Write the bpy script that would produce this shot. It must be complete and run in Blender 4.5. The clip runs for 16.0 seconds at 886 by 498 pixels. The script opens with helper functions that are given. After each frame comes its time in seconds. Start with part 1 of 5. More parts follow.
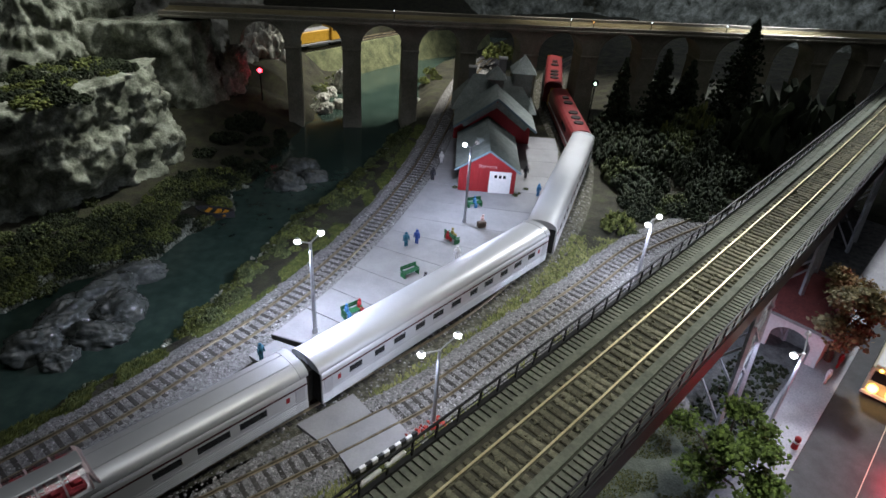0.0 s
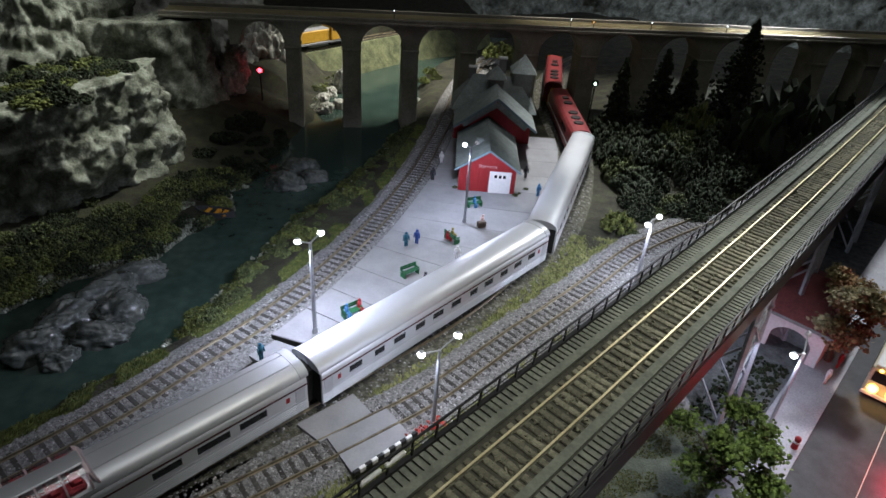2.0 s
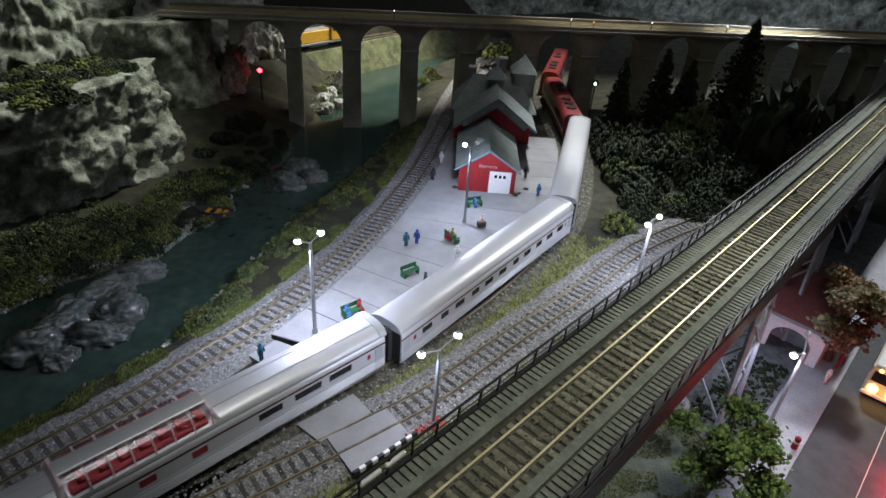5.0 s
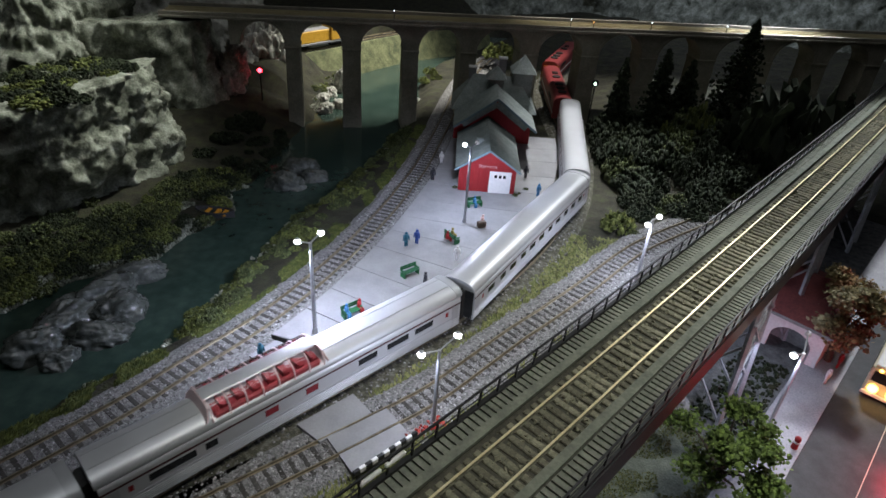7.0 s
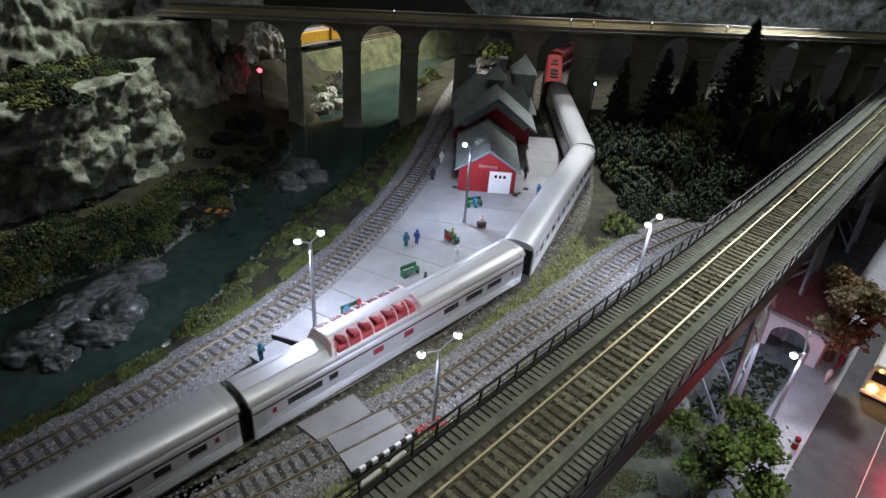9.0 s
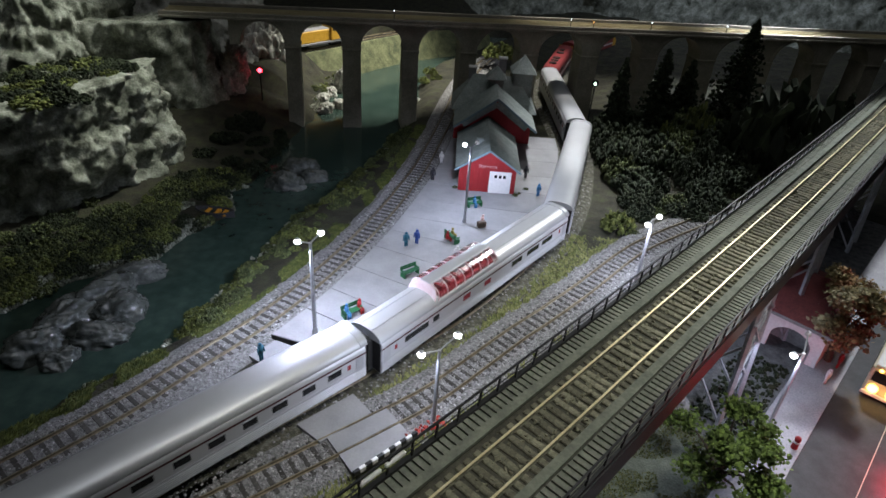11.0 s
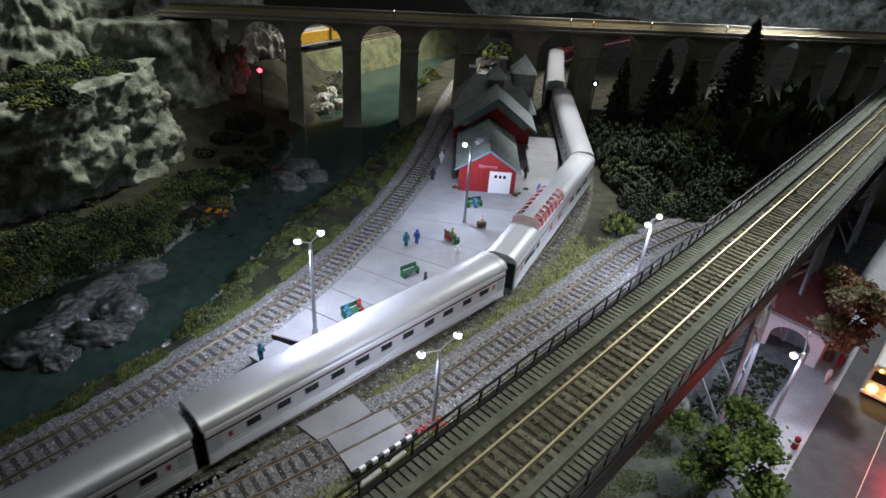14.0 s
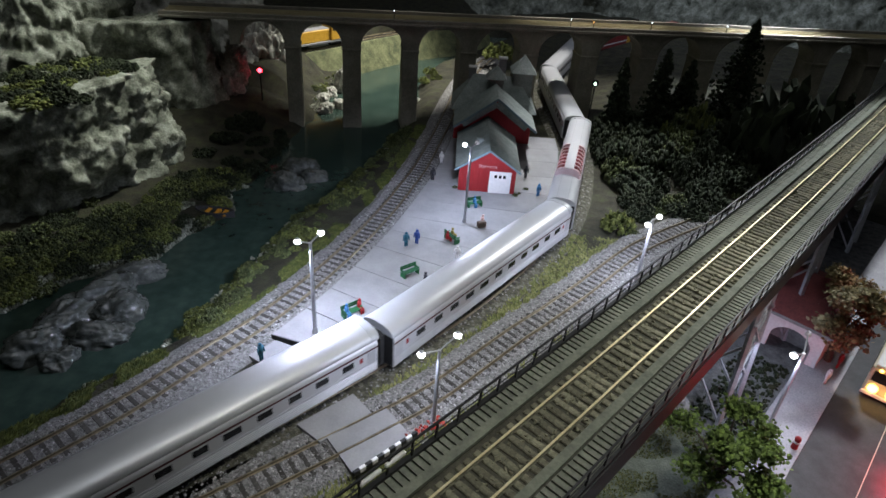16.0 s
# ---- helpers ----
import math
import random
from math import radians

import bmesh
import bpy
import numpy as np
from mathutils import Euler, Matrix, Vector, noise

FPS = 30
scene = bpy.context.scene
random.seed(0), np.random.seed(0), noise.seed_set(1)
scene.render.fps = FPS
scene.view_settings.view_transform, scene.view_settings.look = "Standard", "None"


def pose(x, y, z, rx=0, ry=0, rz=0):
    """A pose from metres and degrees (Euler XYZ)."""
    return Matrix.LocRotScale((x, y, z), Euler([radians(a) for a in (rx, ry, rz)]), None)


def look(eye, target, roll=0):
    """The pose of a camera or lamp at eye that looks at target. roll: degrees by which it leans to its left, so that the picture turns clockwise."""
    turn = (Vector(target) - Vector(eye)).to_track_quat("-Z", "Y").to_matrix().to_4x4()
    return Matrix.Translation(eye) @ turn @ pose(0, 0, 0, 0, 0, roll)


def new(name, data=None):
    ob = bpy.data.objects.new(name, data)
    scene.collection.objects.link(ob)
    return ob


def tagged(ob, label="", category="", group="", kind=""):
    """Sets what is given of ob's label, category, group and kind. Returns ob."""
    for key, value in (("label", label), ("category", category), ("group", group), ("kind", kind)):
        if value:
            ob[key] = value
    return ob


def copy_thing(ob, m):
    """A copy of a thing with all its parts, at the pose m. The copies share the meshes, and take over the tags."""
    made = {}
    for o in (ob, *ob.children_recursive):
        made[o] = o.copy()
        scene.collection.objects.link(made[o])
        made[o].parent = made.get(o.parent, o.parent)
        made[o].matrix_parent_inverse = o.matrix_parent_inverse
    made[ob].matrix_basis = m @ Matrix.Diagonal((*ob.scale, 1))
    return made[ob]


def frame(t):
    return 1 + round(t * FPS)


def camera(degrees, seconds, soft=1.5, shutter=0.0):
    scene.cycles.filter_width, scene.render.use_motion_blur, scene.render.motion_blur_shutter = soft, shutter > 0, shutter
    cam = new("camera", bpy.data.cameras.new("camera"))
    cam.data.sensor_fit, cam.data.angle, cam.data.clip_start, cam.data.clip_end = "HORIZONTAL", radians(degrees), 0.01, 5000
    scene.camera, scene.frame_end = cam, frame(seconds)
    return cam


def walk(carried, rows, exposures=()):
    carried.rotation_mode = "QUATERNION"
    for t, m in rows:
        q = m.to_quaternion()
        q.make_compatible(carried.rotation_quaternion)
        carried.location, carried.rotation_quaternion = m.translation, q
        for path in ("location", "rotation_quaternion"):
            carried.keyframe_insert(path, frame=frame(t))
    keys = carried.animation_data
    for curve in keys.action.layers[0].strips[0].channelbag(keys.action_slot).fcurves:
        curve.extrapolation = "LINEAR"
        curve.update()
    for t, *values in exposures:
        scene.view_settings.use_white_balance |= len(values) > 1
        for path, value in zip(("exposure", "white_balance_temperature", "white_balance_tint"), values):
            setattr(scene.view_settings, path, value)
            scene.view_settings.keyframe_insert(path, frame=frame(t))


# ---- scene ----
# ---- camera ----
# The place is a model railway: lengths below are in centimetres, C turns them into metres.
C = 0.01
cam = camera(72.4, 16.0, soft=1.6, shutter=0.8)
EYE = pose(0, 0, 33.963 * C, 58.699) @ pose(0, 0, 0, 0, 0, 4.4682)
walk(cam, [(0.0, EYE), (16.0, EYE)], exposures=[(0.0, 0.0), (16.0, 0.0)])

# ---- light ----
world = bpy.data.worlds.new("room_dark")
world.use_nodes = True
world.node_tree.nodes["Background"].inputs[0].default_value = (0.55, 0.65, 0.9, 1)
world.node_tree.nodes["Background"].inputs[1].default_value = 0.01
scene.world = world


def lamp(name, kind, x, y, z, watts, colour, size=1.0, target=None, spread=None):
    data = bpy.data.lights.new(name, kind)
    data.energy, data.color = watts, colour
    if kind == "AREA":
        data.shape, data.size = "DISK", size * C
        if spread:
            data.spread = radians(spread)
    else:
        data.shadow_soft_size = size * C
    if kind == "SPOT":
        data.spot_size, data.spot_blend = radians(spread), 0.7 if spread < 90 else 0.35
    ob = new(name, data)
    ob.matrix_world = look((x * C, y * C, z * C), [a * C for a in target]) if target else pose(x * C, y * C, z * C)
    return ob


# Unseen broad fill, added only to lift the darkest tones.
lamp("ceiling_lamp", "AREA", 0, 50, 186, 4.0, (0.93, 0.97, 1.0), 120, (0, 60, 0))
# Lamps below are out of view: assumed overhead sources, added to light each area.
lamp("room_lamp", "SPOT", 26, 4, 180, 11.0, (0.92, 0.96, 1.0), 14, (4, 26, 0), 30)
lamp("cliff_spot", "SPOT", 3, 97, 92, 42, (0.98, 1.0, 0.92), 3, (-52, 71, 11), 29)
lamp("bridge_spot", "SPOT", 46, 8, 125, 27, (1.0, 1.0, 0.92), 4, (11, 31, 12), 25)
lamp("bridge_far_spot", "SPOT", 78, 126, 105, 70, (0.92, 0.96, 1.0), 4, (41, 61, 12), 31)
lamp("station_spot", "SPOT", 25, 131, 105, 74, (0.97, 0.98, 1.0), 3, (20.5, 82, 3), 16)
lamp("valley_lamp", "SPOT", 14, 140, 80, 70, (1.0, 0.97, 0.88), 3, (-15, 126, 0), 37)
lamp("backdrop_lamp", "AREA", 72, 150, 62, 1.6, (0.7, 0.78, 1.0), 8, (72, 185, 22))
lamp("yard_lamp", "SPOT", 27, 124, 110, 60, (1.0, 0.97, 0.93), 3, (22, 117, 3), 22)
lamp("deck_lamp", "AREA", 60, 117, 36, 0.8, (0.85, 0.9, 1.0), 4, (56, 114, 14), 70)

# ---- materials ----


def rgb(c):
    return (c[0], c[1], c[2], 1)


def material(name, a, b=None, scale=2.0, rough=0.85, metal=0.0, bump=0.0, fine=None, vary=0.0, island=0.0, spec=0.4, alpha=1.0, grain=0.45, glow=None, third=None, stretch=None):
    """Noise between two or three colours at a size of 1/scale cm, fine grain, wear and relief."""
    m = bpy.data.materials.new(name)
    m.use_nodes = True
    nt = m.node_tree
    n, l = nt.nodes, nt.links
    p = n["Principled BSDF"]
    b = b or [c * 0.7 for c in a]
    co = n.new("ShaderNodeTexCoord")
    src = co.outputs["Object"]
    if stretch:
        mp = n.new("ShaderNodeMapping")
        mp.inputs["Scale"].default_value = stretch
        l.new(src, mp.inputs[0])
        src = mp.outputs[0]
    big = n.new("ShaderNodeTexNoise")
    big.inputs["Scale"].default_value, big.inputs["Detail"].default_value = scale * 100, 5
    big.inputs["Roughness"].default_value = 0.65
    l.new(src, big.inputs["Vector"])
    ramp = n.new("ShaderNodeValToRGB")
    ramp.color_ramp.elements[0].position, ramp.color_ramp.elements[1].position = 0.33, 0.68
    ramp.color_ramp.elements[0].color, ramp.color_ramp.elements[1].color = rgb(a), rgb(b)
    if third:
        e = ramp.color_ramp.elements.new(0.5)
        e.color = rgb(third)
    l.new(big.outputs[0], ramp.inputs[0])
    small = n.new("ShaderNodeTexNoise")
    small.inputs["Scale"].default_value, small.inputs["Detail"].default_value = (fine or scale * 6) * 100, 3
    l.new(src, small.inputs["Vector"])
    mix = n.new("ShaderNodeMix")
    mix.data_type, mix.blend_type = "RGBA", "OVERLAY"
    mix.inputs["Factor"].default_value = grain
    l.new(ramp.outputs[0], mix.inputs["A"])
    l.new(small.outputs[0], mix.inputs["B"])
    out = mix.outputs["Result"]
    for amount, node, socket in ((vary, "ShaderNodeObjectInfo", "Random"), (island, "ShaderNodeNewGeometry", "Random Per Island")):
        if amount:
            inf = n.new(node)
            mr = n.new("ShaderNodeMapRange")
            mr.inputs["To Min"].default_value, mr.inputs["To Max"].default_value = 1 - amount, 1 + amount
            l.new(inf.outputs[socket], mr.inputs[0])
            hs = n.new("ShaderNodeHueSaturation")
            l.new(mr.outputs[0], hs.inputs["Value"])
            l.new(out, hs.inputs["Color"])
            out = hs.outputs[0]
    l.new(out, p.inputs["Base Color"])
    rr = n.new("ShaderNodeMapRange")
    rr.inputs["To Min"].default_value, rr.inputs["To Max"].default_value = max(0.02, rough - 0.1), min(1, rough + 0.1)
    l.new(small.outputs[0], rr.inputs[0])
    l.new(rr.outputs[0], p.inputs["Roughness"])
    p.inputs["Metallic"].default_value = metal
    p.inputs["Specular IOR Level"].default_value = spec
    p.inputs["Alpha"].default_value = alpha
    if bump:
        bn = n.new("ShaderNodeBump")
        bn.inputs["Strength"].default_value, bn.inputs["Distance"].default_value = min(1, bump), 0.0012 * bump
        l.new(small.outputs[0], bn.inputs["Height"])
        l.new(bn.outputs[0], p.inputs["Normal"])
    if glow:
        p.inputs["Emission Color"].default_value = rgb(glow[:3])
        p.inputs["Emission Strength"].default_value = glow[3]
    return m


def clear(name, colour, rough=0.05, ior=1.45):
    m = bpy.data.materials.new(name)
    m.use_nodes = True
    p = m.node_tree.nodes["Principled BSDF"]
    p.inputs["Base Color"].default_value = rgb(colour)
    p.inputs["Roughness"].default_value, p.inputs["IOR"].default_value = rough, ior
    p.inputs["Transmission Weight"].default_value = 1.0
    return m


M = {}
# Dark end of the noise range also stands in for shade in crevices.
M["rock"] = material("grey_rock", (0.07, 0.077, 0.058), (0.42, 0.44, 0.38), 0.5, 0.9, bump=1.0, fine=4, third=(0.21, 0.225, 0.18))
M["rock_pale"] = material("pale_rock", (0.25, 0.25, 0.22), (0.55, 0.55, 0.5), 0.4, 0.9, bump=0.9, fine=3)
M["river_rock"] = material("wet_rock", (0.03, 0.035, 0.032), (0.13, 0.14, 0.13), 0.5, 0.24, bump=0.5, fine=3, spec=0.6)
M["soil"] = material("dark_soil", (0.012, 0.014, 0.008), (0.045, 0.05, 0.022), 0.5, 0.95, bump=1.0, fine=5, third=(0.03, 0.028, 0.018))
M["grass"] = material("scatter_grass", (0.10, 0.12, 0.035), (0.24, 0.24, 0.10), 1.2, 0.95, bump=0.8, fine=6, island=0.35)
M["ballast"] = material("grey_ballast", (0.055, 0.054, 0.053), (0.31, 0.305, 0.305), 5, 0.9, bump=1.0, fine=9)
M["stone"] = material("ballast_stone", (0.12, 0.118, 0.118), (0.42, 0.41, 0.415), 3, 0.85, island=0.5)
M["water"] = material("river_water", (0.024, 0.044, 0.036), (0.042, 0.068, 0.056), 0.15, 0.14, bump=0.15, fine=0.9, spec=0.5)
M["tie"] = material("weathered_tie", (0.03, 0.028, 0.026), (0.07, 0.065, 0.06), 3, 0.9, bump=0.4, vary=0.3, stretch=(0.4, 3, 1))
M["rail"] = material("rail_steel", (0.13, 0.105, 0.07), (0.27, 0.225, 0.15), 1.2, 0.45, metal=0.5)
# Pale, half-metal colour stands in for overhead glints on the polished heads.
M["rail_top"] = material("polished_rail_head", (0.72, 0.62, 0.36), (0.84, 0.75, 0.48), 0.8, 0.34, metal=0.5)
M["concrete"] = material("platform_concrete", (0.215, 0.215, 0.225), (0.285, 0.285, 0.295), 0.3, 0.75, bump=0.08, fine=6, vary=0.07, grain=0.16)
M["joint"] = material("joint_filler", (0.05, 0.05, 0.05), None, 2)
M["viaduct"] = material("viaduct_concrete", (0.19, 0.175, 0.14), (0.3, 0.28, 0.23), 0.3, 0.9, bump=0.3, fine=4)
M["timber"] = material("grey_green_timber", (0.11, 0.12, 0.095), (0.19, 0.2, 0.155), 1, 0.85, bump=0.2, fine=5, vary=0.2)
M["bridge_tie"] = material("bridge_tie_wood", (0.085, 0.083, 0.056), (0.22, 0.21, 0.145), 2, 0.9, bump=0.5, fine=8, vary=0.35)
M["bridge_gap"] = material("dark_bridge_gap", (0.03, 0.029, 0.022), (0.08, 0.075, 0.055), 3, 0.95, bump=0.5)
M["black"] = material("black_paint", (0.012, 0.012, 0.013), (0.025, 0.025, 0.026), 2, 0.5)
# Pale blue tint carries the street lamp's bluish light on the towers.
M["steel"] = material("bridge_steel", (0.3, 0.31, 0.35), (0.42, 0.43, 0.48), 1, 0.6, bump=0.1)
M["silver"] = material("silver_car_paint", (0.5, 0.51, 0.53), (0.57, 0.58, 0.6), 0.12, 0.4, metal=0.3, grain=0.06)
M["silver_dark"] = material("dull_silver", (0.42, 0.43, 0.45), (0.46, 0.47, 0.49), 0.5, 0.42, metal=0.25, grain=0.08)
M["maroon"] = material("maroon_stripe", (0.055, 0.011, 0.012), (0.075, 0.015, 0.015), 1, 0.5)
M["window"] = material("dark_window", (0.014, 0.015, 0.017), (0.022, 0.023, 0.026), 1, 0.12)
M["rubber"] = material("dark_diaphragm", (0.015, 0.015, 0.016), (0.03, 0.03, 0.03), 2, 0.8)
M["underframe"] = material("black_underframe", (0.014, 0.013, 0.013), (0.03, 0.028, 0.026), 2, 0.8)
M["seat_red"] = material("red_seat", (0.22, 0.02, 0.03), (0.32, 0.04, 0.05), 1, 0.6)
M["dome"] = clear("dome_glazing", (0.96, 0.86, 0.88), 0.12)
M["verge"] = material("gritty_dark_earth", (0.035, 0.034, 0.026), (0.2, 0.195, 0.17), 2.2, 0.95, bump=1.0, fine=9, third=(0.08, 0.078, 0.055))
M["frost"] = material("translucent_dome_rib", (0.72, 0.55, 0.57), (0.8, 0.64, 0.66), 1, 0.35)
M["loco_red"] = material("red_engine_paint", (0.2, 0.028, 0.03), (0.27, 0.045, 0.045), 0.5, 0.45)
M["barn_red"] = material("red_boards", (0.25, 0.013, 0.017), (0.31, 0.02, 0.023), 1.5, 0.7, bump=0.2, stretch=(3, 3, 0.3))
M["slate"] = material("grey_green_slate", (0.18, 0.21, 0.2), (0.28, 0.315, 0.3), 0.7, 0.7, bump=0.3, fine=5)
M["slate_blue"] = material("roof_edge_trim", (0.13, 0.19, 0.22), (0.17, 0.24, 0.27), 1, 0.6)
M["white"] = material("white_paint", (0.72, 0.71, 0.71), (0.8, 0.79, 0.78), 1, 0.6)
M["sign_pink"] = material("faded_pink_letter", (0.5, 0.26, 0.27), (0.55, 0.3, 0.3), 1, 0.7)
M["post"] = material("galvanised_post", (0.38, 0.39, 0.42), (0.46, 0.47, 0.5), 2, 0.4, metal=0.4)
M["bulb"] = material("white_bulb", (0.9, 0.9, 0.9), None, 1, 0.5, glow=(0.93, 0.96, 1.0, 25))
M["marker"] = material("small_white_marker", (0.9, 0.9, 0.9), None, 1, 0.5, glow=(0.8, 0.88, 1.0, 5))
M["marker_amber"] = material("small_amber_marker", (0.9, 0.5, 0.2), None, 1, 0.5, glow=(1.0, 0.35, 0.08, 5))
M["red_bulb"] = material("red_signal", (0.9, 0.1, 0.1), None, 1, 0.5, glow=(1.0, 0.03, 0.05, 14))
M["green_bulb"] = material("pale_green_signal", (0.9, 0.95, 0.9), None, 1, 0.5, glow=(0.7, 1.0, 0.85, 6))
M["amber"] = material("amber_headlight", (0.9, 0.6, 0.2), None, 1, 0.5, glow=(1.0, 0.62, 0.12, 7))
# Foliage tones partly carry light: pale ends as lit tips, needle as shaded wood.
M["leaf"] = material("green_foam_leaf", (0.022, 0.034, 0.012), (0.13, 0.15, 0.058), 2, 0.95, island=0.5, vary=0.25)
M["leaf_light"] = material("light_green_leaf", (0.05, 0.085, 0.018), (0.19, 0.27, 0.06), 2, 0.9, island=0.5, vary=0.2)
M["leaf_olive"] = material("olive_foam_leaf", (0.04, 0.055, 0.015), (0.17, 0.19, 0.055), 2, 0.95, island=0.5, vary=0.25)
M["dry_grass"] = material("dry_grass", (0.05, 0.06, 0.03), (0.17, 0.18, 0.09), 0.5, 0.95, bump=0.6, fine=4)
# Tan-green leaf; red and cream patches paint tail-lamp and street-lamp light.
M["leaf_lamplit"] = material("autumn_leaf", (0.3, 0.06, 0.04), (0.42, 0.4, 0.28), 0.22, 0.9, island=0.5, third=(0.24, 0.2, 0.09))
M["needle"] = material("conifer_needle", (0.008, 0.014, 0.006), (0.028, 0.037, 0.016), 2, 0.95, island=0.4)
M["bark"] = material("brown_bark", (0.045, 0.033, 0.022), (0.09, 0.07, 0.05), 3, 0.9, bump=0.5)
M["moss"] = material("yellow_green_moss", (0.035, 0.05, 0.012), (0.115, 0.13, 0.033), 1.5, 0.95, island=0.4)
M["asphalt"] = material("asphalt", (0.03, 0.03, 0.033), (0.055, 0.055, 0.06), 0.6, 0.7, bump=0.3, fine=8)
M["dry_lawn"] = material("grey_green_lawn", (0.07, 0.085, 0.06), (0.17, 0.185, 0.15), 0.5, 0.95, bump=0.8, fine=6)
M["gravel"] = material("dark_gravel", (0.05, 0.055, 0.055), (0.15, 0.15, 0.16), 1.2, 0.9, bump=0.8, fine=7)
M["pavement"] = material("pavement_grey", (0.28, 0.275, 0.3), (0.36, 0.355, 0.38), 0.5, 0.8, bump=0.2, fine=6)
M["roof_red"] = material("red_tile_roof", (0.13, 0.035, 0.035), (0.2, 0.05, 0.048), 0.8, 0.8, bump=0.3)
M["plaster"] = material("white_plaster", (0.62, 0.56, 0.58), (0.72, 0.66, 0.68), 0.6, 0.8, bump=0.1)
M["cream"] = material("cream_coach_paint", (0.5, 0.46, 0.34), (0.58, 0.53, 0.4), 1, 0.4)
M["yellow"] = material("yellow_engine_paint", (0.55, 0.30, 0.03), (0.64, 0.37, 0.05), 1, 0.45)
M["grey"] = material("grey_paint", (0.2, 0.2, 0.21), (0.28, 0.28, 0.29), 1, 0.6)
M["green_paint"] = material("green_bench_paint", (0.012, 0.09, 0.035), (0.02, 0.13, 0.05), 1, 0.5)
M["wood"] = material("dark_wood", (0.09, 0.065, 0.05), (0.15, 0.11, 0.085), 1.5, 0.8)
M["orange"] = material("orange_seat", (0.65, 0.3, 0.02), None, 2, 0.6)
M["wall"] = material("dark_room_wall", (0.02, 0.021, 0.024), (0.035, 0.036, 0.04), 0.02, 0.95)
M["flower"] = material("red_flower", (0.45, 0.04, 0.03), (0.6, 0.12, 0.1), 3, 0.8, island=0.4)
for key, col in dict(doll_blue=(0.02, 0.06, 0.24), doll_teal=(0.02, 0.11, 0.17), doll_red=(0.34, 0.02, 0.025), doll_white=(0.7, 0.68, 0.68), doll_dark=(0.03, 0.03, 0.04), doll_pink=(0.7, 0.45, 0.4), doll_sky=(0.05, 0.19, 0.4), doll_olive=(0.25, 0.2, 0.05)).items():
    M[key] = material(key.replace("doll", "painted"), col, [c * 0.8 for c in col], 4, 0.6)

# ---- mesh helpers ----


def part(name, bm, mat, parent=None, label="", smooth=False, at=None, tube=False):
    """Links a bmesh in centimetres as one mesh object, under a thing or a part."""
    bmesh.ops.scale(bm, vec=(C, C, C), verts=bm.verts)
    bmesh.ops.recalc_face_normals(bm, faces=bm.faces)
    if tube:
        # smooth along x, crisp at both ends
        for f in bm.faces:
            f.smooth = abs(f.normal.x) < 0.5
        for e in bm.edges:
            e.smooth = len(e.link_faces) == 2 and e.link_faces[0].smooth and e.link_faces[1].smooth
    me = bpy.data.meshes.new(name)
    bm.to_mesh(me)
    bm.free()
    me.materials.append(M[mat])
    if smooth:
        me.shade_smooth()
    ob = new(name, me)
    if parent:
        ob.parent = parent
    if at is not None:
        ob.matrix_basis = at
    return tagged(ob, label)


def again(ob, m, parent=None):
    """One more piece on the mesh of ob."""
    o = new(ob.name.split(".")[0], ob.data)
    o.parent, o.matrix_basis = parent or ob.parent, m
    if "label" in ob.keys():
        o["label"] = ob["label"]
    return o


def thing(name, m, label, category, group="", kind=""):
    ob = new(name)
    ob.empty_display_size = 0.01
    ob.matrix_basis = m
    return tagged(ob, label, category, group, kind)


def cm(x, y, z, rx=0, ry=0, rz=0):
    return pose(x * C, y * C, z * C, rx, ry, rz)


def box(bm, x0, x1, y0, y1, z0, z1, m=None, bevel=0.0):
    v = bmesh.ops.create_cube(bm, size=1)["verts"]
    bmesh.ops.scale(bm, vec=(x1 - x0, y1 - y0, z1 - z0), verts=v)
    bmesh.ops.translate(bm, vec=((x0 + x1) / 2, (y0 + y1) / 2, (z0 + z1) / 2), verts=v)
    if bevel:
        r = bmesh.ops.bevel(bm, geom=list({e for k in v for e in k.link_edges}), offset=bevel, segments=1, affect="EDGES")
        v = list({*r["verts"], *[k for k in v if k.is_valid]})
    if m:
        bmesh.ops.transform(bm, matrix=m, verts=v)
    return bm


def slab(x0, x1, y0, y1, z0, z1, m=None, bevel=0.0):
    return box(bmesh.new(), x0, x1, y0, y1, z0, z1, m, bevel)


def rod(bm, a, b, r0, r1=None, seg=8):
    a, b = Vector(a), Vector(b)
    d = b - a
    m = Matrix.Translation((a + b) / 2) @ d.to_track_quat("Z", "Y").to_matrix().to_4x4()
    bmesh.ops.create_cone(bm, cap_ends=True, segments=seg, radius1=r0, radius2=r0 if r1 is None else r1, depth=d.length, matrix=m)
    return bm


def bar(bm, a, b, w, h):
    """A square bar from a to b."""
    a, b = Vector(a), Vector(b)
    d = b - a
    m = Matrix.Translation((a + b) / 2) @ d.to_track_quat("X", "Z").to_matrix().to_4x4()
    return box(bm, -d.length / 2, d.length / 2, -w / 2, w / 2, -h / 2, h / 2, m)


def ball(bm, x, y, z, r, sub=2, sx=1, sy=1, sz=1):
    m = Matrix.Translation((x, y, z)) @ Matrix.Diagonal((sx, sy, sz, 1))
    bmesh.ops.create_icosphere(bm, subdivisions=sub, radius=r, matrix=m)
    return bm


def from_lists(verts, faces):
    bm = bmesh.new()
    vs = [bm.verts.new(v) for v in verts]
    for f in faces:
        try:
            bm.faces.new([vs[i] for i in f])
        except ValueError:
            pass
    return bm


